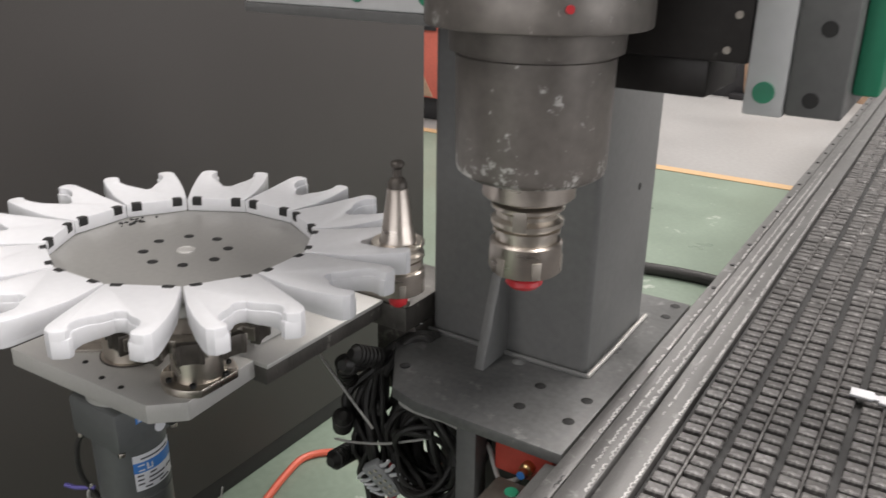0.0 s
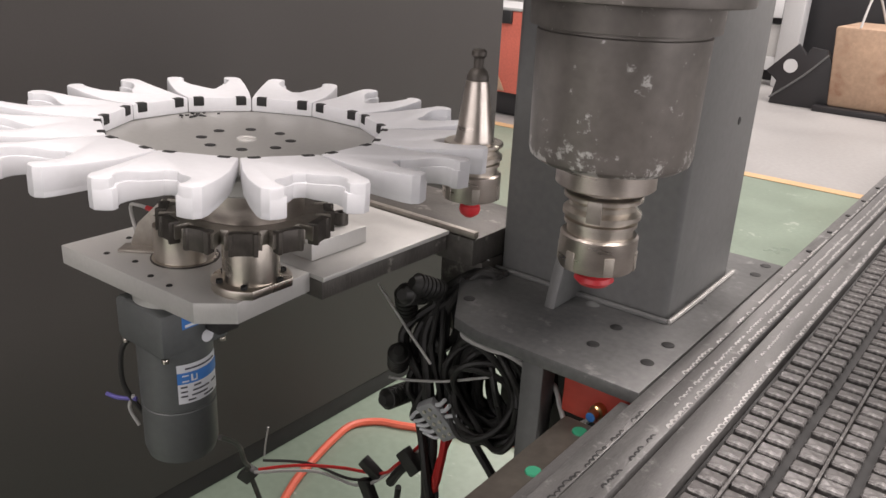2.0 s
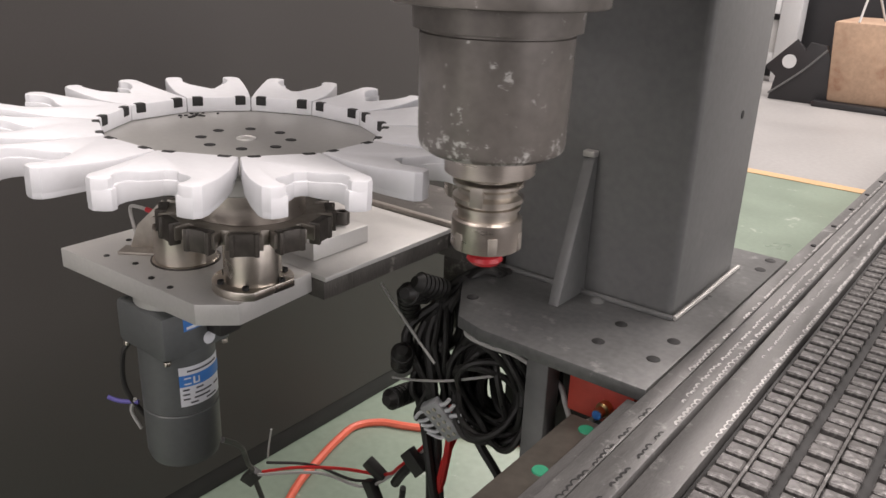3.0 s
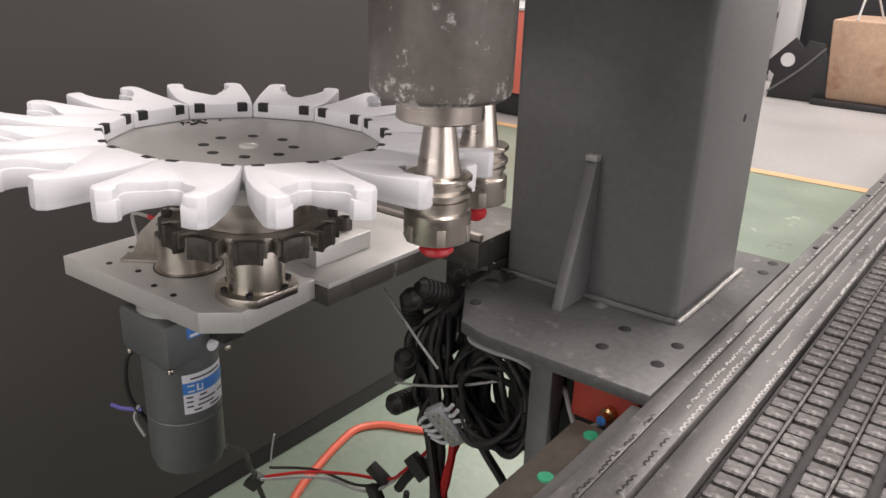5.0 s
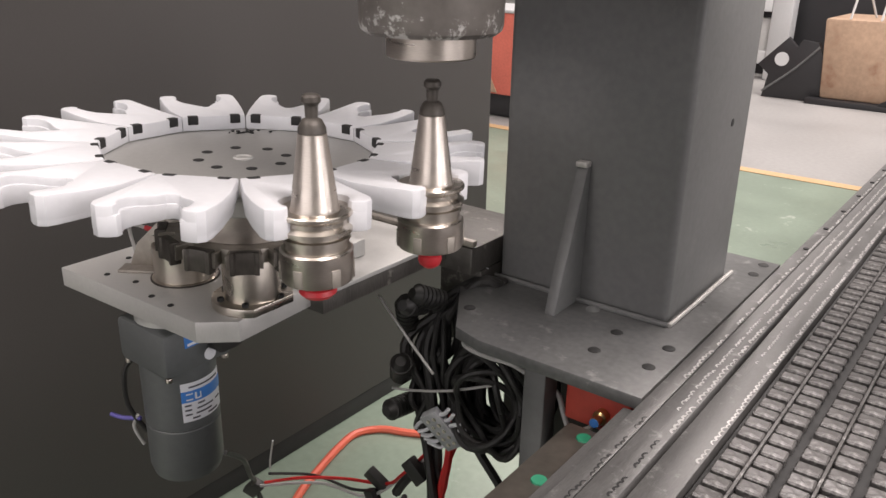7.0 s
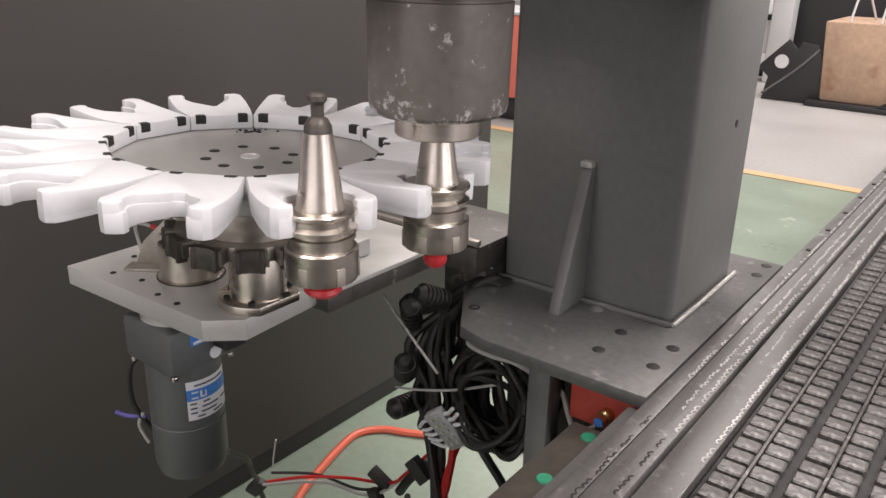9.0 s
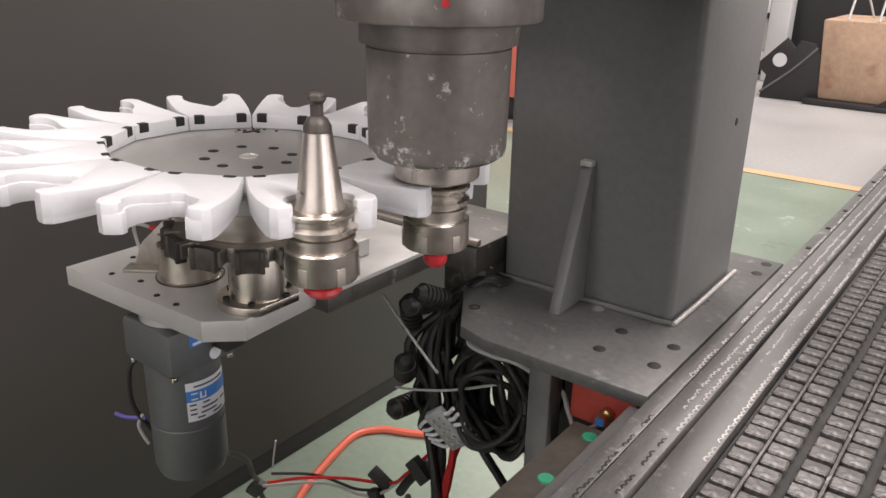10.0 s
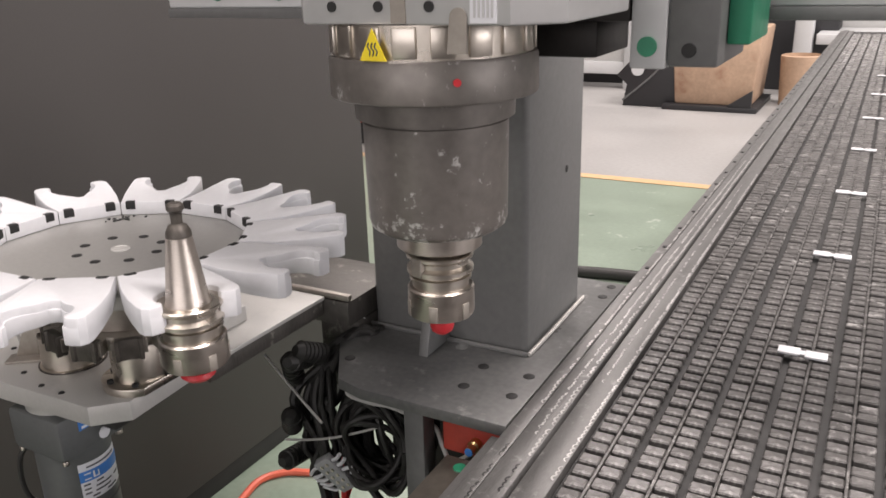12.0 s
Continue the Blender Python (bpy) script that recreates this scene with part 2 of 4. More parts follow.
I = Matrix.Identity(4)

# ---- floor, hall ----
FLOOR = 0.0
ground = tagged(part("ground", box(-60, 60, -60, 60, -0.2, FLOOR), M_CONCRETE), "light grey worn concrete workshop floor", "floor", kind="structure")
green = tagged(part("floor_paint", box(-2.6, 3.2, -3.0, 3.40, FLOOR, FLOOR + 0.004), M_GREEN), "scuffed pale green epoxy floor under the machine", "floor", kind="structure")
line = tagged(part("floor_line", box(-2.6, 3.2, 3.405, 3.485, FLOOR + 0.004, FLOOR + 0.0065), M_LINE), "orange painted safety line on the floor", "floor marking", kind="structure")
# The south and east openings are invented to hold the two fill lights.
for nm, b in (("wall_north", (-9, 9, 12, 12.2, 0, 6.2)), ("wall_south", (-9, 9, -9.2, -9, 0, 1.0)), ("wall_south", (-9, 9, -9.2, -9, 4.2, 6.2)), ("wall_south", (-9, -4, -9.2, -9, 1.0, 4.2)), ("wall_south", (5, 9, -9.2, -9, 1.0, 4.2)), ("wall_west", (-9.2, -9, -9.2, 12.2, 0, 6.2)), ("wall_east", (9, 9.2, -9.2, 12.2, 0, 1.0)), ("wall_east", (9, 9.2, -9.2, 12.2, 4.2, 6.2)), ("wall_east", (9, 9.2, -9.2, -3, 1.0, 4.2)), ("wall_east", (9, 9.2, 6, 12.2, 1.0, 4.2))):
    tagged(part(nm, box(*b), M_WALL), "plain pale grey workshop wall", "wall", kind="structure")
tagged(part("ceiling", box(-9.2, 9.2, -9.2, 12.2, 6.2, 6.4), M_WALL), "plain pale workshop ceiling", "ceiling", kind="structure")

# ---- dark control cabinet behind the tool changer ----
cab = thing("control_cabinet", I, "tall dark grey powder-coated steel control cabinet on the floor", "cabinet")
part("body", box(-1.55, -0.89, -1.6, 1.06, 0.05, 2.05, 0.006), M_CABINET, cab)
for my, mz in ((-0.43, 0.46), (0.12, 0.40), (0.16, 0.55), (-0.20, 0.62)):
    part("paint_chip", lathe([(0, 0.0012), (0.004, 0.001), (0.005, 0), (0, 0)], 10), M_BLACKTRIM, cab).matrix_local = pose(-0.89, my, mz, 0, 90, 0)
# Transom of the invented south window, out of view.
tagged(part("added_window_frame", box(-4.0, 5.0, -9.12, -9.08, 2.56, 2.64, 0.004), M_WALL), "grey transom of an added, unseen window", "window", kind="structure")
part("plinth", box(-1.53, -0.896, -1.58, 1.05, 0.004, 0.05, 0.002), M_BLACKTRIM, cab, "black recessed plinth")

# ---- machine bed ----
BED = 0.690
bed = thing("machine_bed", I, "long steel router bed with worn grey side rails", "machine bed")
part("core", box(0.10, 1.75, -1.5, 4.6, 0.50, BED - 0.012), M_RAIL, bed)
part("side_beam", box(0.0, 0.10, -1.5, 4.6, 0.42, 0.640, 0.003), M_RAIL, bed)
part("lower_flange", box(-0.045, 0.03, -1.5, -0.06, 0.585, 0.635, 0.003), M_BROWN, bed)
part("front_strip", box(0.004, 0.0235, -1.5, -0.058, 0.642, 0.668, 0.0015), M_RAIL, bed)
for y in (-1.3, 0.75, 2.5, 4.2):
    part("leg", box(0.14, 0.24, y, y + 0.1, 0.004, 0.50, 0.004), M_COLUMN, bed)
    part("leg", box(1.6, 1.7, y, y + 0.1, 0.004, 0.50, 0.004), M_COLUMN, bed)
# Unseen panel added to keep light off the floor beside the bed.
part("bed_shade_panel", box(0.03, 0.09, -1.45, 4.55, 0.08, 0.42, 0.004), M_COLUMN, bed)


def scallop_chain(x, z, y0, y1, r, seed, skip=0.15):
    """A row of thin half rings laid along a rail edge."""
    bm = bmesh.new()
    mr = random.Random(seed)
    y = y0
    while y < y1:
        y += r * mr.uniform(1.5, 1.9)
        if mr.random() < skip:
            continue
        w, q = r * mr.uniform(0.25, 0.55), r * mr.uniform(0.8, 1.1)
        c = x + mr.uniform(-0.0006, 0.0006)
        arc = [math.pi * (0.05 + 0.9 * k / 7) for k in range(8)]
        out = [bm.verts.new((c - q * 0.9 * math.sin(a), y - q * math.cos(a), z + 0.0004)) for a in arc]
        inn = [bm.verts.new((c - (q - w) * 0.9 * math.sin(a), y - (q - w) * math.cos(a), z + 0.0004)) for a in arc]
        for k in range(7):
            bm.faces.new((out[k], out[k + 1], inn[k + 1], inn[k]))
    bmesh.ops.recalc_face_normals(bm, faces=bm.faces[:])
    return bm


# Bright half rings draw the scalloped light reflections on the rails.
for x, z, y0, y1, r, sk in ((0.0650, BED + 0.001, -0.11, 1.30, 0.0046, 0.08), (0.0560, BED + 0.001, -0.09, 1.10, 0.0038, 0.15), (0.0945, BED - 0.002, -0.13, 1.00, 0.0042, 0.12), (0.0395, BED - 0.003, -0.02, 0.95, 0.0042, 0.25), (0.0800, BED - 0.002, 0.05, 0.90, 0.0034, 0.45)):
    part("scallop_chain", scallop_chain(x, z, y0, y1, r, int(x * 10000), sk), M_RAILGLINT, bed, "bright scalloped reflections painted along the rail edge")["kind"] = "stuff"
# Dark half rings carry the scallop rows on towards the front.
for x, z, y0, y1, r, sk in ((0.0620, BED + 0.001, -0.60, -0.13, 0.0040, 0.2), (0.0390, BED - 0.003, -0.60, -0.10, 0.0040, 0.2)):
    part("scallop_chain", scallop_chain(x, z, y0, y1, r, int(x * 10000) + 7, sk), M_BLACKTRIM, bed, "dark scallops along the rail edge")["kind"] = "stuff"
part("edge_strip", box(0.024, 0.040, -1.5, 4.6, 0.640, BED - 0.003, 0.0015), M_RAIL, bed)
part("guide_strip", box(0.0425, 0.066, -1.5, 4.6, 0.640, BED + 0.001, 0.0015), M_RAIL, bed)
part("inner_strip", box(0.0685, 0.0955, -1.5, 4.6, 0.640, BED - 0.002, 0.0015), M_RAIL, bed)
for i in range(14):
    y = -0.077 - i * 0.0755
    part("green_plug", lathe([(0, 0.0012), (0.0065, 0.0012), (0.0072, 0.0), (0, 0.0)], 20, at=(-0.021, y, 0.635)), M_GREENCAP, bed, "green plastic hole plug")
for i in range(30):
    y = 0.40 + i * 0.1
    part("rail_bolt", lathe([(0, 0.0015), (0.0034, 0.0015), (0.0034, -0.003), (0, -0.003)], 12, at=(0.0325, y, BED - 0.003)), M_DARKHOLE, bed)

# ---- column with base plate ----
base = thing("column", I, "blue-grey painted steel box column welded on a bolted base plate", "machine column")
B = 0.68
part("base_plate", prism([(0.018, -0.055), (0.018, 0.345), (-0.24, 0.345), (-0.245, 0.045), (-0.185, -0.045), (-0.15, -0.055)], B - 0.013, B, 0.0015), M_PLATE, base)
part("post", box(-0.226, -0.024, 0.094, 0.273, B - 0.010, 1.42, 0.008, seg=4), M_COLUMN, base)
part("gusset", prism([(0, 0), (-0.055, 0), (-0.05, 0.02), (-0.006, 0.15), (0, 0.152)], -0.006, 0.006, 0.001), M_COLUMN, base).matrix_local = Matrix(((0, 0, 1, -0.127), (1, 0, 0, 0.094), (0, 1, 0, B), (0, 0, 0, 1)))
part("weld_bead", tube([(-0.018, 0.09, B + 0.002), (-0.017, 0.17, B + 0.003), (-0.0185, 0.22, B + 0.002), (-0.018, 0.274, B + 0.003)], 0.0025, 7), M_WELD, base, "bright bare weld seam")
part("front_weld", tube([(-0.236, 0.089, B + 0.002), (-0.13, 0.088, B + 0.002), (-0.02, 0.089, B + 0.002)], 0.003, 7), M_COLUMN, base)
for bx, by in ((0, 0), (0, 0.046), (-0.054, -0.002), (-0.054, 0.046), (0.003, 0.29), (0.003, 0.328), (-0.20, 0.0)):
    part("bolt_hole", lathe([(0, 0.001), (0.0052, 0.001), (0.0062, 0.0004), (0.0064, -0.004), (0, -0.004)], 20, at=(bx, by, B)), M_DARKHOLE, base)
# Added dark panel standing in for the deep shadow under the base plate.
part("apron", box(-0.215, -0.004, 0.10, 0.13, 0.45, B - 0.0134, 0.002), M_DARKIRON, base)
# Added pedestal: carries the column and blocks light from the +x side.
part("pedestal", box(-0.20, 0.028, 0.135, 0.30, 0.005, B - 0.0134, 0.004), M_DARKIRON, base, "dark added pedestal that shades the floor under the base plate")
part("worn_tip", box(-0.1335, -0.1205, 0.0835, 0.0938, B + 0.1475, B + 0.1535, 0.001), M_WELD, base, "bare ground tip of the gusset")
part("weld_spatter", lathe([(0, 0.004), (0.004, 0.003), (0.008, 0), (0, 0)], 9, at=(-0.098, 0.080, B)), M_COLUMN, base)
part("paint_chip", lathe([(0, 0.0006), (0.004, 0.0005), (0.0045, 0), (0, 0)], 7), M_DARKHOLE, base).matrix_local = pose(-0.0238, 0.215, 0.868, 0, 90, 0)
part("support_leg", box(-0.104, -0.080, -0.045, -0.020, 0.005, B - 0.0134, 0.002), M_COLUMN, base)

# ---- tool changer ----
CX, CY, REACH = -0.2957, -0.2049, 0.191
PHASE = 3.4
LEAN = Matrix.Rotation(radians(1.6), 4, Vector((-0.783, 0.622, 0)))  # the carousel sits slightly out of true
DISC = 0.864
changer = thing("tool_changer_base", I, "bright machined aluminium mounting plate carrying the indexing drive", "tool changer")
PT = 0.731
part("mounting_plate", prism([(-0.503, -0.271), (-0.300, -0.265), (-0.273, -0.240), (-0.280, -0.150), (-0.503, -0.150)], PT - 0.020, PT, 0.0012), M_ALU, changer)
part("arm_plate", prism([(-0.503, -0.1495), (-0.262, -0.1495), (-0.2605, 0.040), (-0.503, 0.040)], PT - 0.0055, PT - 0.0005, 0.0010), M_ALU, changer)
# Darker bar makes the arm's side face dark below its bright top.
part("arm_beam", prism([(-0.500, -0.1495), (-0.264, -0.1495), (-0.2625, 0.038), (-0.500, 0.038)], PT - 0.024, PT - 0.0056, 0.0010), M_BRACKET, changer, "dark bar under the plate")
part("raised_bar", box(-0.43, -0.298, -0.130, -0.053, PT, PT + 0.018, 0.0012), M_ALU, changer)
part("wall_bracket", box(-0.440, -0.2275, 0.0405, 0.17, 0.695, PT - 0.004, 0.003), M_BRACKET, changer, "scratched dark steel bracket on the column")
part("bracket_web", box(-0.285, -0.2275, 0.060, 0.17, 0.600, 0.6948, 0.002), M_BRACKET, changer)
part("scraped_edge", box(-0.430, -0.2275, 0.0415, 0.050, PT - 0.0035, PT + 0.004, 0.0015), M_OLD, changer)
part("cap_screw", hex_socket_screw(0.0075, 0.013, at=(-0.321, -0.067, PT + 0.018)), M_BLACKOX, changer)
part("cap_screw", hex_socket_screw(0.0075, 0.013, at=(-0.40, -0.067, PT + 0.018)), M_BLACKOX, changer)
BX, BY = -0.393, -0.206
part("drive_boss", lathe([(0, 0), (0.031, 0), (0.031, 0.0015), (0.0285, 0.002), (0.0285, 0.034), (0.027, 0.036), (0, 0.036)], 48, at=(BX, BY, PT)), M_CHROME, changer)
part("boss_gap", lathe([(0, 0), (0.0325, 0), (0.0325, 0.001), (0, 0.001)], 48, at=(BX, BY, PT)), M_BLACKOX, changer)
part("flange", prism([(0.036 * math.cos(a) if math.cos(a) < 0.78 else 0.0282, 0.036 * math.sin(a)) for a in [2 * math.pi * i / 56 for i in range(56)]], 0, 0.008, 0.0008), M_CHROME, changer, "chromed bearing flange with a flat side").matrix_local = pose(CX, CY, PT)
part("bearing_housing", lathe([(0, 0.008), (0.0255, 0.008), (0.025, 0.052), (0.0235, 0.056), (0, 0.056)], 48, at=(CX, CY, PT)), M_CHROME, changer)
for a in (20, 70, 140, 200, 250, 310):
    part("flange_screw", hex_socket_screw(0.003, 0.003, at=(CX + 0.0295 * math.cos(radians(a)) * 0.93, CY + 0.030 * math.sin(radians(a)), PT + 0.008)), M_DARKHOLE, changer)
for x, y in ((-0.452, -0.253), (-0.415, -0.246), (-0.375, -0.256), (-0.345, -0.257), (-0.475, -0.215)):
    part("plate_hole", lathe([(0, 0.0008), (0.0025, 0.0008), (0.003, 0.0002), (0.003, -0.002), (0, -0.002)], 14, at=(x, y, PT)), M_DARKHOLE, changer)
part("sensor_bracket", prism([(0, 0), (0.048, 0), (0.048, 0.045), (0.036, 0.052), (0.010, 0.026)], -0.0015, 0.0015, 0.0004), M_OLD, changer, "brown steel triangular sensor bracket").matrix_local = pose(-0.452, -0.228, PT, 90, 0, 35)
part("bracket_foot", box(-0.006, 0.052, -0.016, 0.004, 0.0002, 0.003, 0.0008), M_OLD, changer).matrix_local = pose(-0.452, -0.228, PT, 0, 0, 35)
part("sensor", lathe([(0, 0), (0.0032, 0), (0.0032, 0.03), (0, 0.03)], 14), M_OLD, changer).matrix_local = pose(-0.424, -0.207, PT + 0.036, 0, 80, -50)
part("sensor_wire", tube([(-0.432, -0.210, PT + 0.038), (-0.455, -0.215, PT + 0.040), (-0.472, -0.212, PT + 0.032), (-0.470, -0.208, PT)], 0.0018, 7), M_WIREW, changer)
part("sensor_sleeve", tube([(-0.430, -0.210, PT + 0.038), (-0.442, -0.2125, PT + 0.0395)], 0.0026, 8, 2), M_RED, changer)

motor = thing("gear_motor", pose(-0.3905, -0.2265, PT - 0.020), "dark grey round gear motor with a blue-white rating label", "motor")
MR = 0.0362
part("spacer", lathe([(0, 0), (0.035, 0), (0.035, -0.012), (0, -0.012)], 40), M_ALU, motor)
part("gearbox", box(-0.038, 0.038, -0.038, 0.038, -0.058, -0.012, 0.006), M_MOTOR, motor)
part("body", lathe([(0, -0.056), (MR, -0.056), (MR, -0.122), (MR - 0.001, -0.123), (MR - 0.001, -0.124), (MR, -0.125), (MR, -0.172), (MR - 0.003, -0.182), (0, -0.183)], 56), M_MOTOR, motor)
for a in ((-0.032, -0.032), (0.032, -0.032), (0.032, 0.032), (-0.032, 0.032)):
    part("corner_screw", hex_socket_screw(0.0035, 0.004, at=(a[0], a[1], -0.062)), M_CHROME, motor)
part("terminal_box", box(0.0382, 0.060, 0.008, 0.034, -0.040, -0.013, 0.003), M_BLACK, motor)


def label_patch(r, a0, a1, z0, z1, bm=None):
    """A thin sheet wrapped on a cylinder, angles in degrees."""
    bm = bmesh.new() if bm is None else bm
    n = 10
    g = [[[bm.verts.new((rr * math.cos(radians(a0 + (a1 - a0) * i / n)), rr * math.sin(radians(a0 + (a1 - a0) * i / n)), z)) for i in range(n + 1)] for z in (z0, z1)] for rr in (r, r + 0.0004)]
    for i in range(n):
        bm.faces.new((g[1][0][i], g[1][0][i + 1], g[1][1][i + 1], g[1][1][i]))
        for k in (0, 1):
            bm.faces.new((g[0][k][i], g[0][k][i + 1], g[1][k][i + 1], g[1][k][i]))
    return bm


lab = part("rating_label", label_patch(MR + 0.0001, -34, 46, -0.113, -0.071), M_LABEL, motor, "white rating label")
part("label_band", label_patch(MR + 0.0006, -34, 46, -0.0915, -0.0795), M_BLUE, lab)
for z, a0, a1 in ((-0.0755, -22, 34), (-0.095, -30, -20), (-0.100, -30, -20), (-0.105, -30, -20), (-0.095, -10, 2), (-0.100, -12, 18), (-0.105, -14, 14), (-0.1095, -20, -8), (-0.100, 24, 38), (-0.1095, 6, 28)):
    part("printed_bar", label_patch(MR + 0.0006, a0, a1, z - 0.0008, z + 0.0008), M_INK, lab)
mark = bmesh.new()
label_patch(MR + 0.0011, -27, -17, -0.0892, -0.0879, mark), label_patch(MR + 0.0011, -27, -17, -0.0832, -0.0819, mark), label_patch(MR + 0.0011, -14, -4, -0.0892, -0.0879, mark), label_patch(MR + 0.0011, -14, -11, -0.0892, -0.0819, mark), label_patch(MR + 0.0011, -6, -4, -0.0877, -0.0827, mark)
part("label_mark", mark, M_LABEL, lab)
glab = part("gearbox_label", box(0.0380, 0.0384, -0.016, 0.007, -0.032, -0.018), M_BLUE, motor)
part("label_edge", box(0.0384, 0.0388, -0.013, 0.005, -0.0305, -0.028), M_LABEL, glab)
part("sticker", lathe([(0, 0), (0.0065, 0), (0.0065, 0.0006), (0, 0.0006)], 24), M_LABEL, motor).matrix_local = pose(0.0380, 0.011, -0.047, 0, 90, 0)
part("motor_cable", tube([(-0.026, -0.028, -0.056), (-0.036, -0.036, -0.072), (-0.037, -0.037, -0.11), (-0.026, -0.026, -0.142)], 0.0026, 8), M_BLACK, motor)
part("wire_end", tube([(-0.030, -0.032, -0.122), (-0.036, -0.034, -0.138), (-0.030, -0.029, -0.158)], 0.0018, 7), M_WIREW, motor)
part("purple_tie", tube([(-0.056, -0.046, -0.124), (-0.045, -0.040, -0.127), (-0.028, -0.030, -0.126)], 0.0022, 6), material("purple_tie", (0.12, 0.1, 0.4), 0.5), motor)

# turning carousel
carousel = thing("tool_carousel", pose(CX, CY, DISC) @ LEAN @ pose(0, 0, 0, 0, 0, PHASE), "twelve-place round tool carousel with white forked grippers on a steel disc", "tool carousel")
part("disc", lathe([(0, 0), (0.1160, 0), (0.1165, -0.0008), (0.1165, -0.0034), (0, -0.0034)], 96), M_DISC, carousel)
for k in range(8):
    a = radians(45 * k + 135 - PHASE)
    part("disc_screw", lathe([(0, 0.0006), (0.0040, 0.0006), (0.0046, 0.0004), (0.0046, -0.003), (0, -0.003)], 18, at=(0.0366 * math.cos(a), 0.0366 * math.sin(a), 0)), M_DARKHOLE, carousel)
part("drum", lathe([(0, -0.0040), (0.100, -0.0040), (0.100, -0.0200), (0.098, -0.0215), (0.058, -0.0265), (0, -0.0265)], 72), M_ALU, carousel, "dull aluminium carrier drum")
part("hub", lathe([(0, -0.0265), (0.049, -0.0265), (0.049, -0.0600), (0, -0.0600)], 56), M_STEEL, carousel, "turned steel hub")
fl = random.Random(3)
for k in range(16):
    a, r, q = radians(fl.gauss(164.0, 6.0)), fl.uniform(0.094, 0.108), fl.uniform(0.001, 0.0042)
    flake = [(q * fl.uniform(0.5, 1.2) * math.cos(b), 0.6 * q * fl.uniform(0.5, 1.2) * math.sin(b)) for b in [2 * math.pi * i / 7 for i in range(7)]]
    part("grease_flake", prism(flake, 0.0002, 0.0011), M_DARKHOLE, carousel).matrix_local = pose(r * math.cos(a), r * math.sin(a), 0, 0, 0, fl.uniform(0, 180))
part("centre_bore", lathe([(0, 0.0006), (0.0066, 0.0006), (0.0070, 0.0012), (0.0080, 0.0012), (0.0084, 0.0004), (0.0084, -0.001), (0, -0.001)], 28), M_ALU, carousel)


def star_wheel():
    """Twelve-slot indexing wheel: slots cut from the rim, concave dwell faces between."""
    pts = []
    for k in range(12):
        c = 30 * k
        for da, r in ((-13.5, 0.069), (-3.4, 0.073), (-3.0, 0.060), (3.0, 0.060), (3.4, 0.073), (13.5, 0.069), (14.2, 0.067), (15, 0.066)):
            a = radians(c + da)
            pts.append((r * math.cos(a), r * math.sin(a)))
    return prism(pts, -0.0735, -0.0605, 0.001)


part("indexing_wheel", star_wheel(), M_OLD, carousel, "oily dark steel slotted indexing wheel")
for k in range(12):
    a = radians(30 * k + 15)
    pad = [(0.0655, -0.0115), (0.0748, -0.0115), (0.0748, -0.0085), (0.0730, -0.0070), (0.0724, 0.0), (0.0730, 0.0070), (0.0748, 0.0085), (0.0748, 0.0115), (0.0655, 0.0115)]
    part("wheel_pad", prism(pad, -0.0780, -0.0585, 0.0012), M_BLACKOX, carousel, "black worn dwell pad").matrix_local = pose(0, 0, 0, 0, 0, 30 * k + 15)


def finger_outline(grow=0.0):
    """Forked gripper in plan, pointing along +x from the disc's middle; grow widens the mouth's rim."""
    up = [(0.1108, 0.0292), (0.145, 0.0350), (0.172, 0.0370), (0.193, 0.0372), (0.1995, 0.0356), (0.2030, 0.0310), (0.2025, 0.0245), (0.2005, 0.0212 - grow), (0.1960, 0.0202 - grow), (0.1935, 0.0222 - grow), (0.1870, 0.0230 - grow), (0.1800, 0.0212 - grow), (0.1730, 0.0165 - grow), (0.1685, 0.0110 - 0.5 * grow), (0.1635 + grow, 0.0072), (0.1590 + grow, 0.0045), (0.1575 + grow, 0.0)]
    return up + [(x, -y) for x, y in reversed(up[:-1])]


def gripper_mesh():
    """Upper fork with soft edges on a slightly wider lower ledge round the mouth."""
    bm = prism(finger_outline(), 0.0002, 0.0142, 0.0016)
    low = [(x if x > 0.12 else 0.1170, y * (0.992 if abs(y) > 0.027 else 1.0)) for x, y in finger_outline(0.0016)]
    bm = prism(low, -0.0030, 0.0075, 0.0008, bm)
    for v in bm.verts:
        f = min(max((v.co.x - 0.155) / 0.035, 0.0), 1.0)
        v.co.z += 0.0042 * f * f * (3 - 2 * f) * (1.0 if v.co.z > 0.004 else 0.15)
    return bm


for k in range(12):
    g = part("gripper", gripper_mesh(), M_WHITE, carousel, "white moulded nylon forked gripper")
    g.matrix_local = pose(0, 0, 0, 0, 0, 30 * k)
    for s in (-1, 1):
        pocket = prism([(0.1104, -0.0048), (0.1150, -0.0048), (0.1166, -0.0034), (0.1166, 0.0034), (0.1150, 0.0048), (0.1104, 0.0048)], 0.0062, 0.01445, 0.0006)
        part("screw_pocket", pocket, M_DARKHOLE, g, "recessed dark screw pocket").matrix_local = pose(0, s * 0.0198, 0)
    for s, r, w in ((1, 0.150, 0.006), (-1, 0.163, 0.004)) if k % 3 != 1 else ():
        smear = prism([(r, s * 0.026), (r + w, s * 0.0272), (r + 1.6 * w, s * 0.0262), (r + 0.7 * w, s * 0.0252)][::s], 0.0141, 0.01435)
        part("oil_smear", smear, M_SMEAR, g, "dark oily scrape")


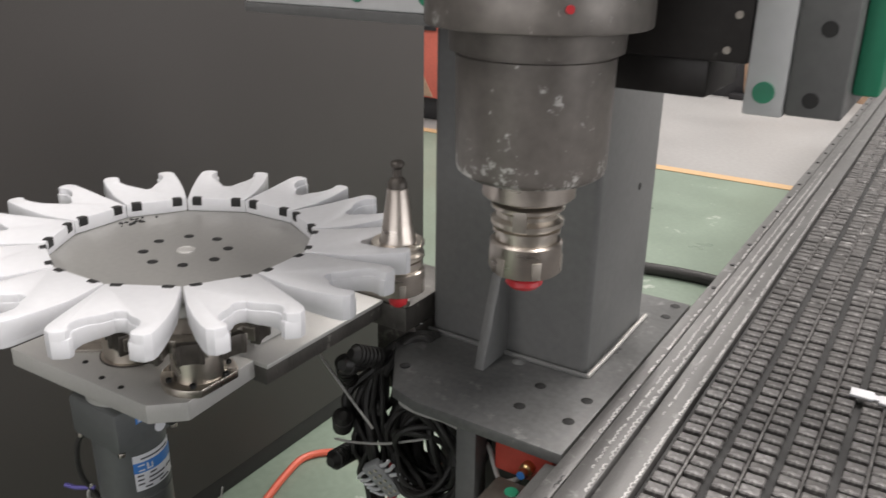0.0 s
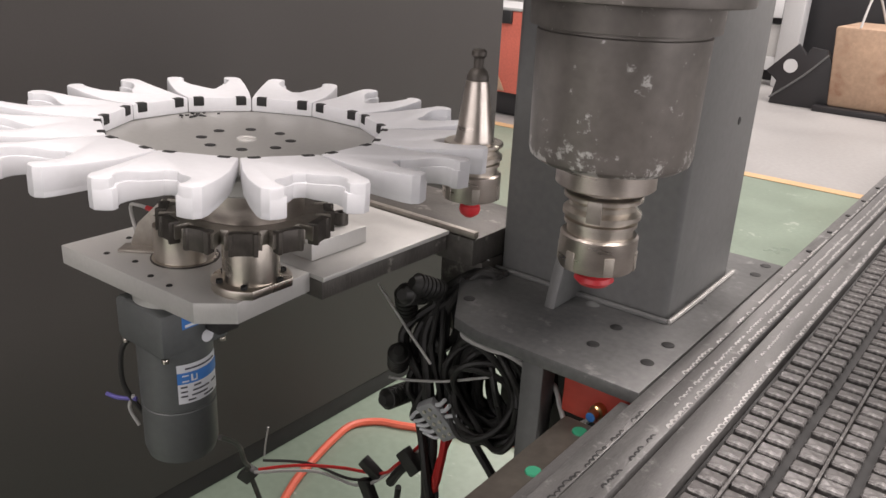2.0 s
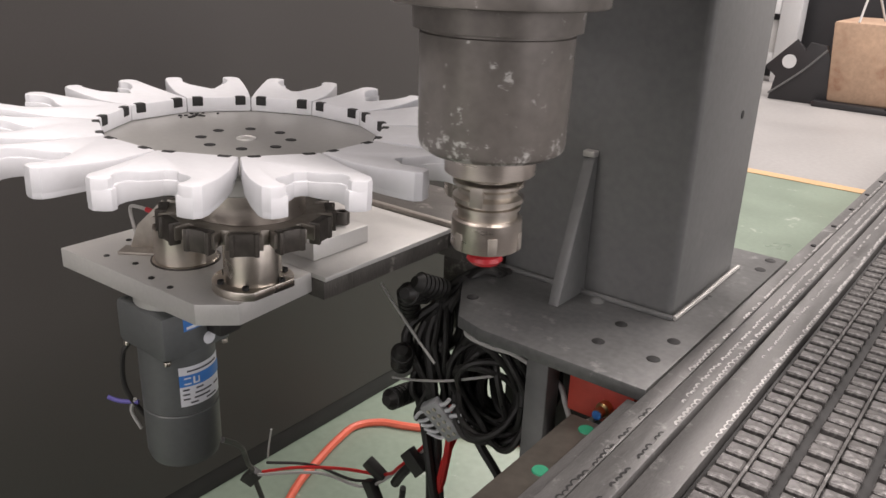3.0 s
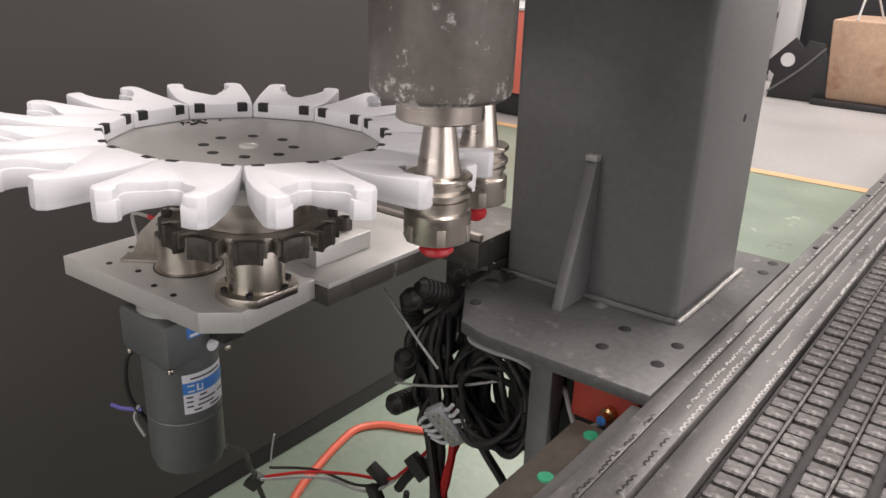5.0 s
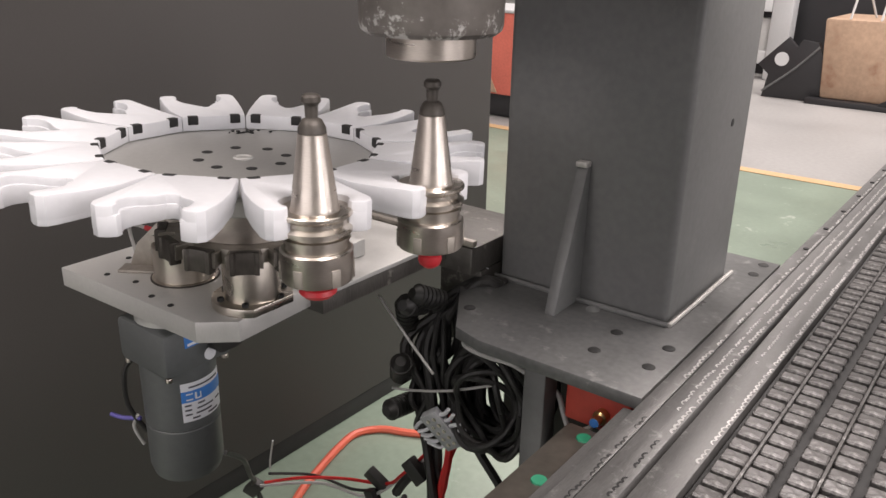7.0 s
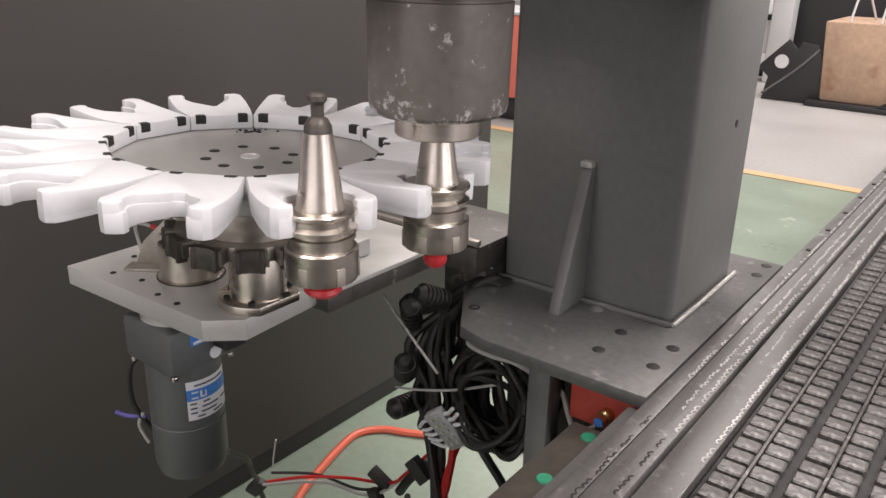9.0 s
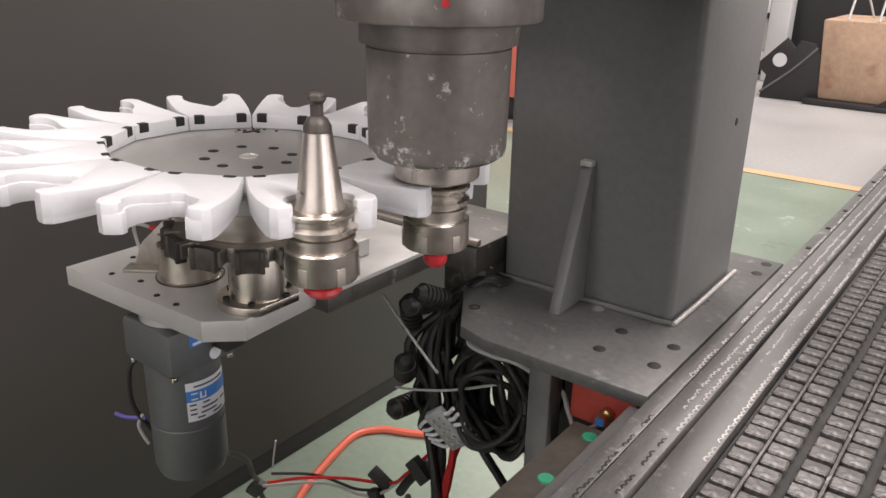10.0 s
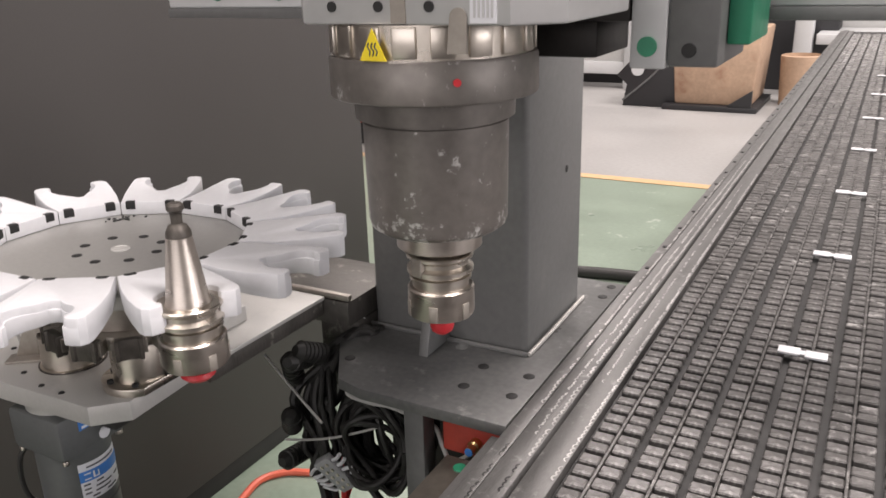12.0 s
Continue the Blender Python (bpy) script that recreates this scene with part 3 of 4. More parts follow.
# ---- tool holders ----
def tool_holder(m, label, ball):
    """Taper holder; its origin is the top face of the gripper flange."""
    t = thing("tool_holder", m, label, "tool holder", "taper tool holders")
    part("taper", lathe([(0, 0.0495), (0.0085, 0.0495), (0.0092, 0.049), (0.0155, 0.002), (0.0165, 0.0), (0, 0.0)], 48), M_STEEL, t, "ground steel taper")
    part("pull_stud", lathe([(0, 0.0735), (0.0045, 0.0735), (0.0060, 0.072), (0.0062, 0.069), (0.0042, 0.0665), (0.0040, 0.059), (0.0065, 0.0575), (0.0088, 0.053), (0.0090, 0.0495), (0, 0.0495)], 28), M_BLACKOX, t, "black pull stud")
    part("flange", lathe([(0, 0), (0.0235, 0), (0.0243, -0.0008), (0.0243, -0.0028), (0.0208, -0.0055), (0.0208, -0.0085), (0.0241, -0.0110), (0.0241, -0.0140), (0.0200, -0.0150), (0.0200, -0.0165), (0.0225, -0.0172), (0.0225, -0.0195), (0.0205, -0.0203), (0.0205, -0.0260), (0, -0.0260)], 56), M_CHROME, t, "polished grooved flange")
    nut = lathe([(0, -0.0255), (0.0228, -0.0255), (0.0242, -0.0268), (0.0242, -0.0458), (0.0232, -0.0478), (0.012, -0.0483), (0, -0.0483)], 60)
    part("collet_nut", nut, M_STEEL, t, "steel collet nut with wrench slots")
    for k in range(6):
        part("wrench_slot", box(0.0228, 0.0247, -0.0032, 0.0032, -0.0472, -0.0350, 0.0004), M_OLD, t).matrix_local = pose(0, 0, 0, 0, 0, 60 * k + 15)
    for k in (0, 1):
        part("drive_key_slot", box(0.0190, 0.0246, -0.0045, 0.0045, -0.0142, -0.0004, 0.0004), M_OLD, t).matrix_local = pose(0, 0, 0, 0, 0, 180 * k - 75)
    part("shank", lathe([(0, -0.0480), (0.007, -0.0480), (0.007, -0.055), (0, -0.055)], 20), M_OLD, t)
    if ball:
        prof = [(0, -0.0520), (0.0055, -0.0525), (0.0085, -0.0555), (0.0090, -0.0590), (0.0078, -0.0625), (0.004, -0.0655), (0, -0.066)]
    else:
        prof = [(0, -0.0510), (0.007, -0.0515), (0.0118, -0.0545), (0.0128, -0.0575), (0.0100, -0.0605), (0, -0.0615)]
    part("cutter", lathe(prof, 28), M_RED, t, "red router cutter")
    return t


SEAT = 0.8755
SY = CY + REACH * math.sin(radians(PHASE))
tool_a = tool_holder(pose(0.016, SY, 1.0), "bright steel taper tool holder with a red flat cutter", False)
tool_b = tool_holder(pose(CX + REACH * math.cos(radians(30 + PHASE)), CY + REACH * math.sin(radians(30 + PHASE)), SEAT), "bright steel taper tool holder with a round red cutter", True)

# ---- spindle (its origin is the nose's lower face) ----
spindle = thing("milling_spindle", pose(0.016, SY, 1.0), "dusty dark grey milling spindle with a pale grey upper body", "spindle")
part("nose", lathe([(0.0165, 0.002), (0.0292, 0.0), (0.0305, 0.0012), (0.0305, 0.0145), (0.0292, 0.0155), (0.0165, 0.0155)], 56), M_STEEL, spindle, "bright steel nose ring")
part("housing", lathe([(0.0, 0.0155), (0.0435, 0.0155), (0.0475, 0.0185), (0.0486, 0.0225), (0.0496, 0.0905), (0.0484, 0.0912), (0.0484, 0.0928), (0.0538, 0.0935), (0.0545, 0.1085), (0, 0.1085)], 72), M_HOUSING, spindle, "dust-marked grey lower housing")
part("flange_ring", lathe([(0, 0.1085), (0.0680, 0.1085), (0.0690, 0.1092), (0.0692, 0.1105), (0.0692, 0.1330), (0.0680, 0.1350), (0, 0.1350)], 72), M_HOUSING, spindle, "thick mounting flange")
part("clamp_ring", lathe([(0, 0.135), (0.0655, 0.135), (0.0655, 0.1555), (0, 0.1555)], 64), M_CHROME, spindle, "bright ribbed ring")
for k in range(18):
    part("ring_lug", box(0.0630, 0.0675, -0.0075, 0.0075, 0.1362, 0.1545, 0.001), M_CHROME, spindle).matrix_local = pose(0, 0, 0, 0, 0, 20 * k + 4)
part("bleed_screw", lathe([(0, 0.0015), (0.0024, 0.0015), (0.0024, -0.002), (0, -0.002)], 14), M_RED, spindle).matrix_local = pose(0.0690 * math.cos(radians(-50)), 0.0690 * math.sin(radians(-50)), 0.1225, 0, 90, -50)
FY = -0.063
body = part("motor_body", prism([(-0.056, FY), (0.083, FY), (0.108, FY + 0.022), (0.108, 0.075), (-0.060, 0.075), (-0.060, FY + 0.004)], 0.1555, 0.40, 0.002), M_BODY, spindle, "pale grey square motor body")
for x in (-0.034, -0.001, 0.033):
    part("body_screw", lathe([(0, 0.001), (0.0032, 0.001), (0.0032, -0.003), (0, -0.003)], 16), M_DARKHOLE, body).matrix_local = pose(x, FY, 0.166, 90, 0, 0)
part("slot", prism([(0.0125 + 0.005 * math.cos(a), 0.170 + 0.005 * math.sin(a)) for a in [math.pi * i / 10 for i in range(11)]] + [(0.0075, 0.1565), (0.0175, 0.1565)], 0, 0.003), M_OLD, body, "rounded relief slot").matrix_local = pose(0, FY + 0.0022, 0, 90, 0, 0)
part("slot", prism([(0.0515 + 0.0055 * math.cos(a), 0.1600 + 0.0055 * math.sin(a)) for a in [math.pi * i / 10 for i in range(11)]] + [(0.0440, 0.1400), (0.0560, 0.1400)], 0, 0.003), M_OLD, body, "rounded relief slot").matrix_local = pose(0, FY + 0.0022, 0, 90, 0, 0)
code = part("barcode_label", box(0.059, 0.075, FY - 0.0008, FY + 0.002, 0.157, 0.174), M_LABEL, body)
for k in range(5):
    part("bar", box(0.0612 + k * 0.0027, 0.0625 + k * 0.0027, FY - 0.0012, FY, 0.160, 0.171), M_BODY, code)
tri = part("warning_label", prism([(-0.0095, 0), (0.0095, 0), (0, 0.0185)], 0, 0.0006), M_YELLOW, spindle, "yellow triangular heat warning label")
tri.matrix_local = pose(0.0690 * math.cos(radians(-92)), 0.0690 * math.sin(radians(-92)), 0.1355, 90, 0, -2)
wave = bmesh.new()
for k in (-1, 0, 1):
    tube([(k * 0.0025, 0.003, 0.0007), (k * 0.0025 + 0.0008, 0.0055, 0.0007), (k * 0.0025 - 0.0008, 0.008, 0.0007), (k * 0.0025, 0.0105, 0.0007)], 0.0005, 5, 4, wave)
part("warning_print", wave, M_INK, tri)

# ---- gantry beam and saddle ----
beam = thing("gantry_beam", I, "pale grey gantry beam with green capped rail bolts", "gantry beam")
part("beam_body", box(-0.41, 1.9, 0.0, 0.0925, 1.062, 1.42, 0.003), M_WHITEPAINT, beam)
part("lower_lip", box(-0.41, 1.9, -0.002, 0.090, 1.052, 1.062, 0.001), M_COLUMN, beam)
for k in range(22):
    part("green_cap", lathe([(0, 0.002), (0.008, 0.002), (0.009, 0), (0, 0)], 20), M_GREENCAP, beam).matrix_local = pose(-0.338 + 0.082 * k, 0.0, 1.078, 90, 0, 0)
part("end_leg", box(1.78, 1.95, 0.094, 0.32, 0.0, 1.42, 0.005), M_COLUMN, beam)
# ---- saddle behind the spindle ----
saddle = thing("spindle_saddle", pose(0.031, SY, 0), "dark cast saddle with pale rail cover and grey end plate", "machine saddle")
SD = Matrix.Translation((-0.031, -SY, 0))
for nm, bx, mt in (("casting", (-0.02, 0.1385, -0.112, -0.003, 1.058, 1.5), M_DARKIRON), ("bracket", (0.036, 0.112, -0.100, -0.020, 1.032, 1.058), M_DARKIRON), ("rail_cover", (0.1390, 0.1640, -0.112, -0.065, 1.027, 1.5), M_WHITEPAINT), ("end_plate", (0.1645, 0.198, -0.112, -0.010, 1.029, 1.5), M_COLUMN), ("green_block", (0.1985, 0.214, -0.09, -0.010, 1.042, 1.5), M_GREENCAP)):
    part(nm, box(*bx, 0.002), mt, saddle).matrix_local = SD
for x, z, mt, r in ((0.1510, 1.042, M_GREENCAP, 0.0068), (0.179, 1.040, M_DARKHOLE, 0.0048), (0.183, 1.083, M_DARKHOLE, 0.0048), (0.1510, 1.12, M_GREENCAP, 0.0068), (0.130, 1.088, M_OLD, 0.0024), (0.125, 1.066, M_OLD, 0.0024)):
    part("cap", lathe([(0, 0.0015), (r, 0.0015), (r, -0.001), (0, -0.001)], 20), mt, saddle).matrix_local = SD @ pose(x, -0.112, z, 90, 0, 0)

# ---- cables under the column ----
def hanging(name, label, category, pieces, group="", at=I):
    t = thing(name, at, label, category, group)
    for nm, pts, r, mt in pieces:
        part(nm, tube(pts, r, 8), mt, t)
    return t


rnd = random.Random(4)
bundle = []
for k in range(20):
    j = lambda a: rnd.uniform(-a, a)
    top = [(-0.215, 0.075 + j(0.01), 0.687), (-0.238 + j(0.004), 0.058 + j(0.01), 0.690 - 0.004 * (k % 2)), (-0.256 + j(0.012), 0.03 + j(0.012), 0.665), (-0.262 + j(0.028), 0.01 + j(0.02), 0.62), (-0.262 + j(0.03), 0.0 + j(0.02), 0.56)]
    if k < 4:
        low = [(-0.250 + j(0.014), 0.0 + j(0.012), 0.50), (-0.245 + j(0.016), 0.01 + j(0.02), 0.40), (-0.27 + j(0.04), 0.06 + j(0.04), 0.2), (-0.30 + j(0.10), 0.12 + j(0.08), 0.010)]
    else:
        low = [(-0.252 + j(0.02), 0.0 + j(0.012), 0.525 + j(0.015)), (-0.228 + j(0.02), 0.012 + j(0.01), 0.545 + j(0.02)), (-0.225 + j(0.02), 0.025 + j(0.012), 0.60), (-0.222 + j(0.015), 0.045 + j(0.012), 0.65)]
    bundle.append(("cable", top + low, rnd.choice((0.0035, 0.0045, 0.0055)), M_BLACK))
bundle.append(("red_cable", [(-0.225, 0.0, 0.55), (-0.222, -0.01, 0.50), (-0.228, -0.01, 0.46), (-0.24, 0.0, 0.40), (-0.25, 0.05, 0.2), (-0.26, 0.1, 0.01)], 0.0048, M_WIRER))
bundle.append(("red_cable", [(-0.218, 0.0, 0.52), (-0.228, -0.012, 0.47), (-0.236, 0.0, 0.40), (-0.27, 0.08, 0.01)], 0.004, M_WIRER))
bundle.append(("cable", [(-0.255, 0.01, 0.62), (-0.215, -0.005, 0.575), (-0.185, -0.01, 0.53), (-0.15, -0.008, 0.487), (-0.12, 0.0, 0.42), (-0.10, 0.06, 0.01)], 0.005, M_BLACK))
hanging("cable_bundle", "tangled bundle of black and red machine cables hanging to the floor", "cables", bundle, at=pose(0.007, 0, -0.007))

coil = thing("cable_coil", pose(0.008, 0, -0.004), "coil of black cable hanging beneath the base plate", "cable coil")
for k in range(24):
    c = Vector((-0.165 + rnd.uniform(-0.010, 0.010), -0.030 + 0.0026 * k, 0.596 + rnd.uniform(-0.008, 0.006)))
    ra, rb, ph = 0.036 + rnd.uniform(-0.014, 0.014), 0.052 + rnd.uniform(-0.012, 0.008), rnd.uniform(-0.2, 0.2)
    ring = [c + Vector((ra * math.cos(a + ph), 0.012 * math.sin(2 * a + k), rb * math.sin(a))) for a in [2 * math.pi * i / 14 for i in range(15)]]
    part("loop", tube(ring, 0.0036, 8, 3), M_BLACK, coil)

plugs = thing("cable_plugs", pose(0.004, 0, -0.008), "black ribbed cable glands strapped beside the base plate", "connectors")
for x, y, z, ax, ay in ((-0.272, 0.005, 0.683, 70, 20), (-0.252, 0.012, 0.690, 60, -30), (-0.287, 0.0, 0.655, 20, 10), (-0.285, 0.0, 0.555, 80, 0), (-0.290, -0.01, 0.595, 30, 30)):
    prof = [(0, 0)]
    for i in range(6):
        prof += [(0.0125, 0.006 * i), (0.0125, 0.006 * i + 0.004), (0.0108, 0.006 * i + 0.0045)]
    prof += [(0.009, 0.038), (0.006, 0.042), (0, 0.042)]
    part("gland", lathe(prof, 20), M_BLACK, plugs).matrix_local = pose(x, y, z - 0.012, ax, ay, 0)

for pts in ([(-0.311, -0.018, 0.669), (-0.280, -0.0255, 0.650), (-0.248, -0.033, 0.631), (-0.216, -0.040, 0.613)], [(-0.290, -0.020, 0.560), (-0.250, -0.030, 0.576), (-0.200, -0.034, 0.596), (-0.150, -0.025, 0.617)]):
    hanging("cable_tie", "white nylon cable tie with a long loose end", "cable tie", [("strap", pts, 0.0015, M_WIREW)], "cable ties")

block = thing("terminal_block", pose(-0.205, -0.036, 0.548, 18, 52, 35) @ Matrix.Scale(0.78, 4), "clear grey screw terminal block with white sleeved wires", "terminal block")
part("strip", box(-0.033, 0.033, -0.007, 0.007, -0.014, 0.014, 0.0015), M_CLEAR, block)
for i in range(5):
    x = -0.023 + i * 0.0115
    part("screw", lathe([(0, 0.002), (0.003, 0.002), (0.003, -0.001), (0, -0.001)], 12), M_CHROME, block).matrix_local = pose(x, -0.006, 0.005, 90, 0, 0)
    part("screw", lathe([(0, 0.002), (0.003, 0.002), (0.003, -0.001), (0, -0.001)], 12), M_CHROME, block).matrix_local = pose(x, -0.006, -0.005, 90, 0, 0)
    part("sleeve", tube([(x, 0, 0.011), (x + rnd.uniform(-0.002, 0.002), -0.003, 0.022), (x + rnd.uniform(-0.006, 0.003), -0.004, 0.034)], 0.0029, 8, 4), M_LABEL, block)
    part("sleeve", tube([(x, 0, -0.011), (x + rnd.uniform(-0.002, 0.002), -0.003, -0.022), (x * 0.6 - 0.004, 0.0, -0.036)], 0.0027, 8, 4), M_LABEL, block)
hanging("signal_cable", "pale grey signal cable clipped along the base plate", "cable", [("sheath", [(-0.185, -0.020, 0.668), (-0.180, -0.036, 0.658), (-0.150, -0.038, 0.655), (-0.122, -0.036, 0.655), (-0.094, -0.016, 0.632), (-0.080, -0.018, 0.630), (-0.068, -0.026, 0.616), (-0.055, -0.034, 0.607), (-0.034, -0.042, 0.622), (-0.026, -0.040, 0.634)], 0.0026, M_WIREW)])
tag = thing("paper_tag", pose(-0.238, 0.066, 0.700, 90, 0, 38), "small white folded paper tag tucked behind the cables", "tag")
part("sheet", prism([(-0.014, -0.012), (0.014, -0.006), (-0.013, 0.016)], 0, 0.0006), M_LABEL, tag)
mani = thing("air_manifold", I, "red painted air manifold with brass fitting under the base plate", "air manifold")
part("block", box(-0.066, 0.0, -0.030, 0.02, 0.616, 0.660, 0.003), M_BLOCKRED, mani)
part("fitting", lathe([(0, 0), (0.007, 0), (0.007, 0.008), (0.005, 0.010), (0.005, 0.018), (0, 0.018)], 12), M_BRASS, mani).matrix_local = pose(-0.026, -0.030, 0.634, 90, 0, 0)
part("collar", lathe([(0, 0), (0.0045, 0), (0.0045, 0.005), (0, 0.005)], 14), M_BLUE, mani).matrix_local = pose(-0.026, -0.044, 0.634, 90, 0, 0)

hanging("air_hose", "bright orange air hose curled on the green floor", "hose", [("hose", [(-0.62, -0.05, 0.012), (-0.70, 0.12, 0.012), (-0.772, 0.255, 0.012), (-0.800, 0.335, 0.012), (-0.824, 0.42, 0.012), (-0.832, 0.485, 0.012), (-0.800, 0.533, 0.012), (-0.745, 0.560, 0.012), (-0.65, 0.61, 0.012), (-0.555, 0.655, 0.012), (-0.42, 0.72, 0.012)], 0.0085, M_HOSE)])
loose = thing("loose_wiring", pose(0.012, 0, -0.022), "loose connectors and stripped wires hanging below the changer", "wiring")
for nm, pts, r, mt in (("wire", [(-0.265, 0.0, 0.50), (-0.30, -0.005, 0.455), (-0.33, 0.0, 0.425), (-0.40, 0.0, 0.40), (-0.47, -0.01, 0.375), (-0.54, -0.02, 0.34)], 0.0022, M_WIRER), ("wire", [(-0.265, 0.0, 0.495), (-0.31, 0.0, 0.44), (-0.36, -0.005, 0.395), (-0.45, 0.0, 0.37), (-0.55, -0.02, 0.33)], 0.0022, M_WIREW), ("wire", [(-0.27, 0.0, 0.49), (-0.32, 0.0, 0.43), (-0.38, 0.0, 0.392), (-0.46, 0.0, 0.378), (-0.53, -0.02, 0.36)], 0.002, M_BLACK), ("wire", [(-0.46, -0.14, 0.49), (-0.48, -0.10, 0.45), (-0.52, -0.06, 0.385), (-0.55, -0.03, 0.345), (-0.58, -0.02, 0.31)], 0.0034, M_BLACK), ("tie", [(-0.505, -0.03, 0.43), (-0.512, -0.03, 0.40), (-0.515, -0.03, 0.38)], 0.0013, M_WIREW), ("lead", [(-0.27, 0.0, 0.48), (-0.29, -0.01, 0.455), (-0.305, -0.01, 0.43)], 0.006, M_BLACK), ("lead", [(-0.30, 0.0, 0.42), (-0.33, 0.03, 0.30), (-0.38, 0.1, 0.01)], 0.004, M_BLACK), ("lead", [(-0.56, -0.02, 0.32), (-0.60, 0.05, 0.15), (-0.62, 0.1, 0.01)], 0.004, M_BLACK)):
    part(nm, tube(pts, r, 7), mt, loose)
for x, y, z, rx, ry, rz in ((-0.345, 0.0, 0.425, 20, 35, 10), (-0.345, -0.005, 0.395, 10, 60, 0), (-0.565, -0.02, 0.320, 20, -50, 10), (-0.275, -0.01, 0.475, 0, 40, 0)):
    part("plug", box(-0.016, 0.016, -0.006, 0.006, -0.010, 0.010, 0.002), M_BLACK, loose, "black plastic plug").matrix_local = pose(x, y, z, rx, ry, rz)
tagged(part("floor_pipe", tube([(-0.9, 1.93, 0.024), (-0.6, 2.0, 0.024), (-0.38, 2.03, 0.024), (-0.1, 2.0, 0.024)], 0.022, 12), M_BLACK), "black corrugated pipe lying on the green floor", "pipe")

# ---- far side of the workshop ----
crate = thing("orange_crate", pose(-2.55, 3.95, 0.005) @ Matrix.Scale(1.29, 4), "orange-red sheet metal case with a beige lower panel", "case")
part("shell", box(-0.42, 0.42, -0.2, 0.2, 0.11, 0.50, 0.01), M_ORANGE, crate)
# Black block stands in for the dark shadow beneath the case.
part("shadow_foot", box(-0.4, 0.4, -0.17, 0.17, 0.0, 0.11, 0.003), M_BLACKBOX, crate)
part("panel", prism([(-0.40, 0.12), (-0.04, 0.12), (-0.12, 0.26), (-0.40, 0.36)], 0, 0.006, 0.001), M_CARTON, crate).matrix_local = pose(0, -0.2005, 0, 90, 0, 0)
part("handle", box(-0.12, -0.02, -0.215, -0.199, 0.44, 0.50, 0.004), M_BLACKBOX, crate)
part("rim", box(-0.42, 0.42, -0.205, 0.205, 0.50, 0.515, 0.004), M_WHITEPAINT, crate)

bracket = thing("black_casting", pose(-1.35, 5.80, 0.002) @ Matrix.Scale(1.40, 4), "black folded steel bracket with a round hole on the floor", "bracket")
part("side_plate", prism([(-0.15, 0.0), (0.16, 0.0), (0.20, 0.10), (0.10, 0.30), (0.02, 0.31), (0.0, 0.27), (-0.05, 0.32), (-0.19, 0.17), (-0.13, 0.12)], 0, 0.03, 0.003), M_BLACKBOX, bracket).matrix_local = pose(0, 0, 0, 90, 0, 0)
part("web", box(-0.14, 0.15, 0.0, 0.25, 0.0, 0.2, 0.01), M_BLACKBOX, bracket)
part("seam", tube([(-0.15, -0.034, 0.03), (0.0, -0.034, 0.16), (0.11, -0.034, 0.28)], 0.006, 6, 3), M_COLUMN, bracket)
part("hole", lathe([(0, 0.002), (0.036, 0.002), (0.036, -0.002), (0, -0.002)], 28), M_WHITEPAINT, bracket, "pale wall seen through a round hole").matrix_local = pose(-0.07, -0.031, 0.205, 90, 0, 0)

box_b = thing("carton", pose(-0.86, 6.02, 0.0) @ Matrix.Scale(1.40, 4), "large stained brown cardboard carton on a black pallet", "carton")
part("pallet", box(-0.26, 0.24, -0.25, 0.3, 0.0, 0.03, 0.006), M_BLACKBOX, box_b)
cb = box(-0.20, 0.20, -0.2, 0.25, 0.03, 0.43, 0.012)
for v in cb.verts:
    f = (v.co.z - 0.03) / 0.4
    v.co.x *= 1 + 0.18 * f + 0.03 * math.sin(9 * v.co.z)
    v.co.y *= 1 + 0.06 * f
part("shell", cb, M_CARTON, box_b)
part("wedge", prism([(0, 0), (0.13, 0), (0.13, 0.09)], 0, 0.03, 0.002), M_BLACKBOX, box_b).matrix_local = pose(0.08, -0.22, 0.031, 90, 0, 0)
part("flap", box(0.10, 0.26, -0.19, 0.0, 0.432, 0.445, 0.003), M_WIREW, box_b).matrix_local = pose(0, 0, 0.0, 0, -8, 0)
for x in (-0.12, 0.02):
    part("string", tube([(x, -0.2, 0.43), (x + 0.02, -0.1, 0.60), (x + 0.08, 0.0, 0.435)], 0.006, 6), M_WIREW, box_b)
tub = thing("cardboard_drum", pose(-0.30, 6.20, 0.0) @ Matrix.Scale(1.40, 4), "small brown cardboard drum on the floor", "drum")
part("wall", lathe([(0, 0.0), (0.10, 0.0), (0.11, 0.27), (0.10, 0.275), (0.10, 0.24), (0, 0.24)], 28), M_CARTON, tub)

frame_w = thing("white_machine_frame", pose(0.17, 6.62, 0) @ Matrix.Scale(1.40, 4), "white painted machine base of another router", "machine")
part("post", box(-1.42, -1.30, 0.0, 0.12, 0.0, 2.2, 0.01), M_WHITEPAINT, frame_w)
part("lower_rail", box(-3.4, -1.42, 0.02, 0.12, 0.09, 0.17, 0.008), M_WHITEPAINT, frame_w)
part("apron", box(-3.4, -1.42, 0.05, 0.12, 0.17, 0.36, 0.004), M_WALL, frame_w)
part("upper_rail", box(-3.4, -1.42, 0.0, 0.12, 0.40, 0.52, 0.008), M_WHITEPAINT, frame_w)
# Near-black block fills the space behind the rails.
part("dark_backing", box(-3.3, -0.2, 0.25, 1.2, 0.0, 0.95, 0.01), M_BLACKBOX, frame_w)
part("post", box(-0.42, -0.32, 0.0, 0.1, 0.0, 2.2, 0.01), M_WHITEPAINT, frame_w)
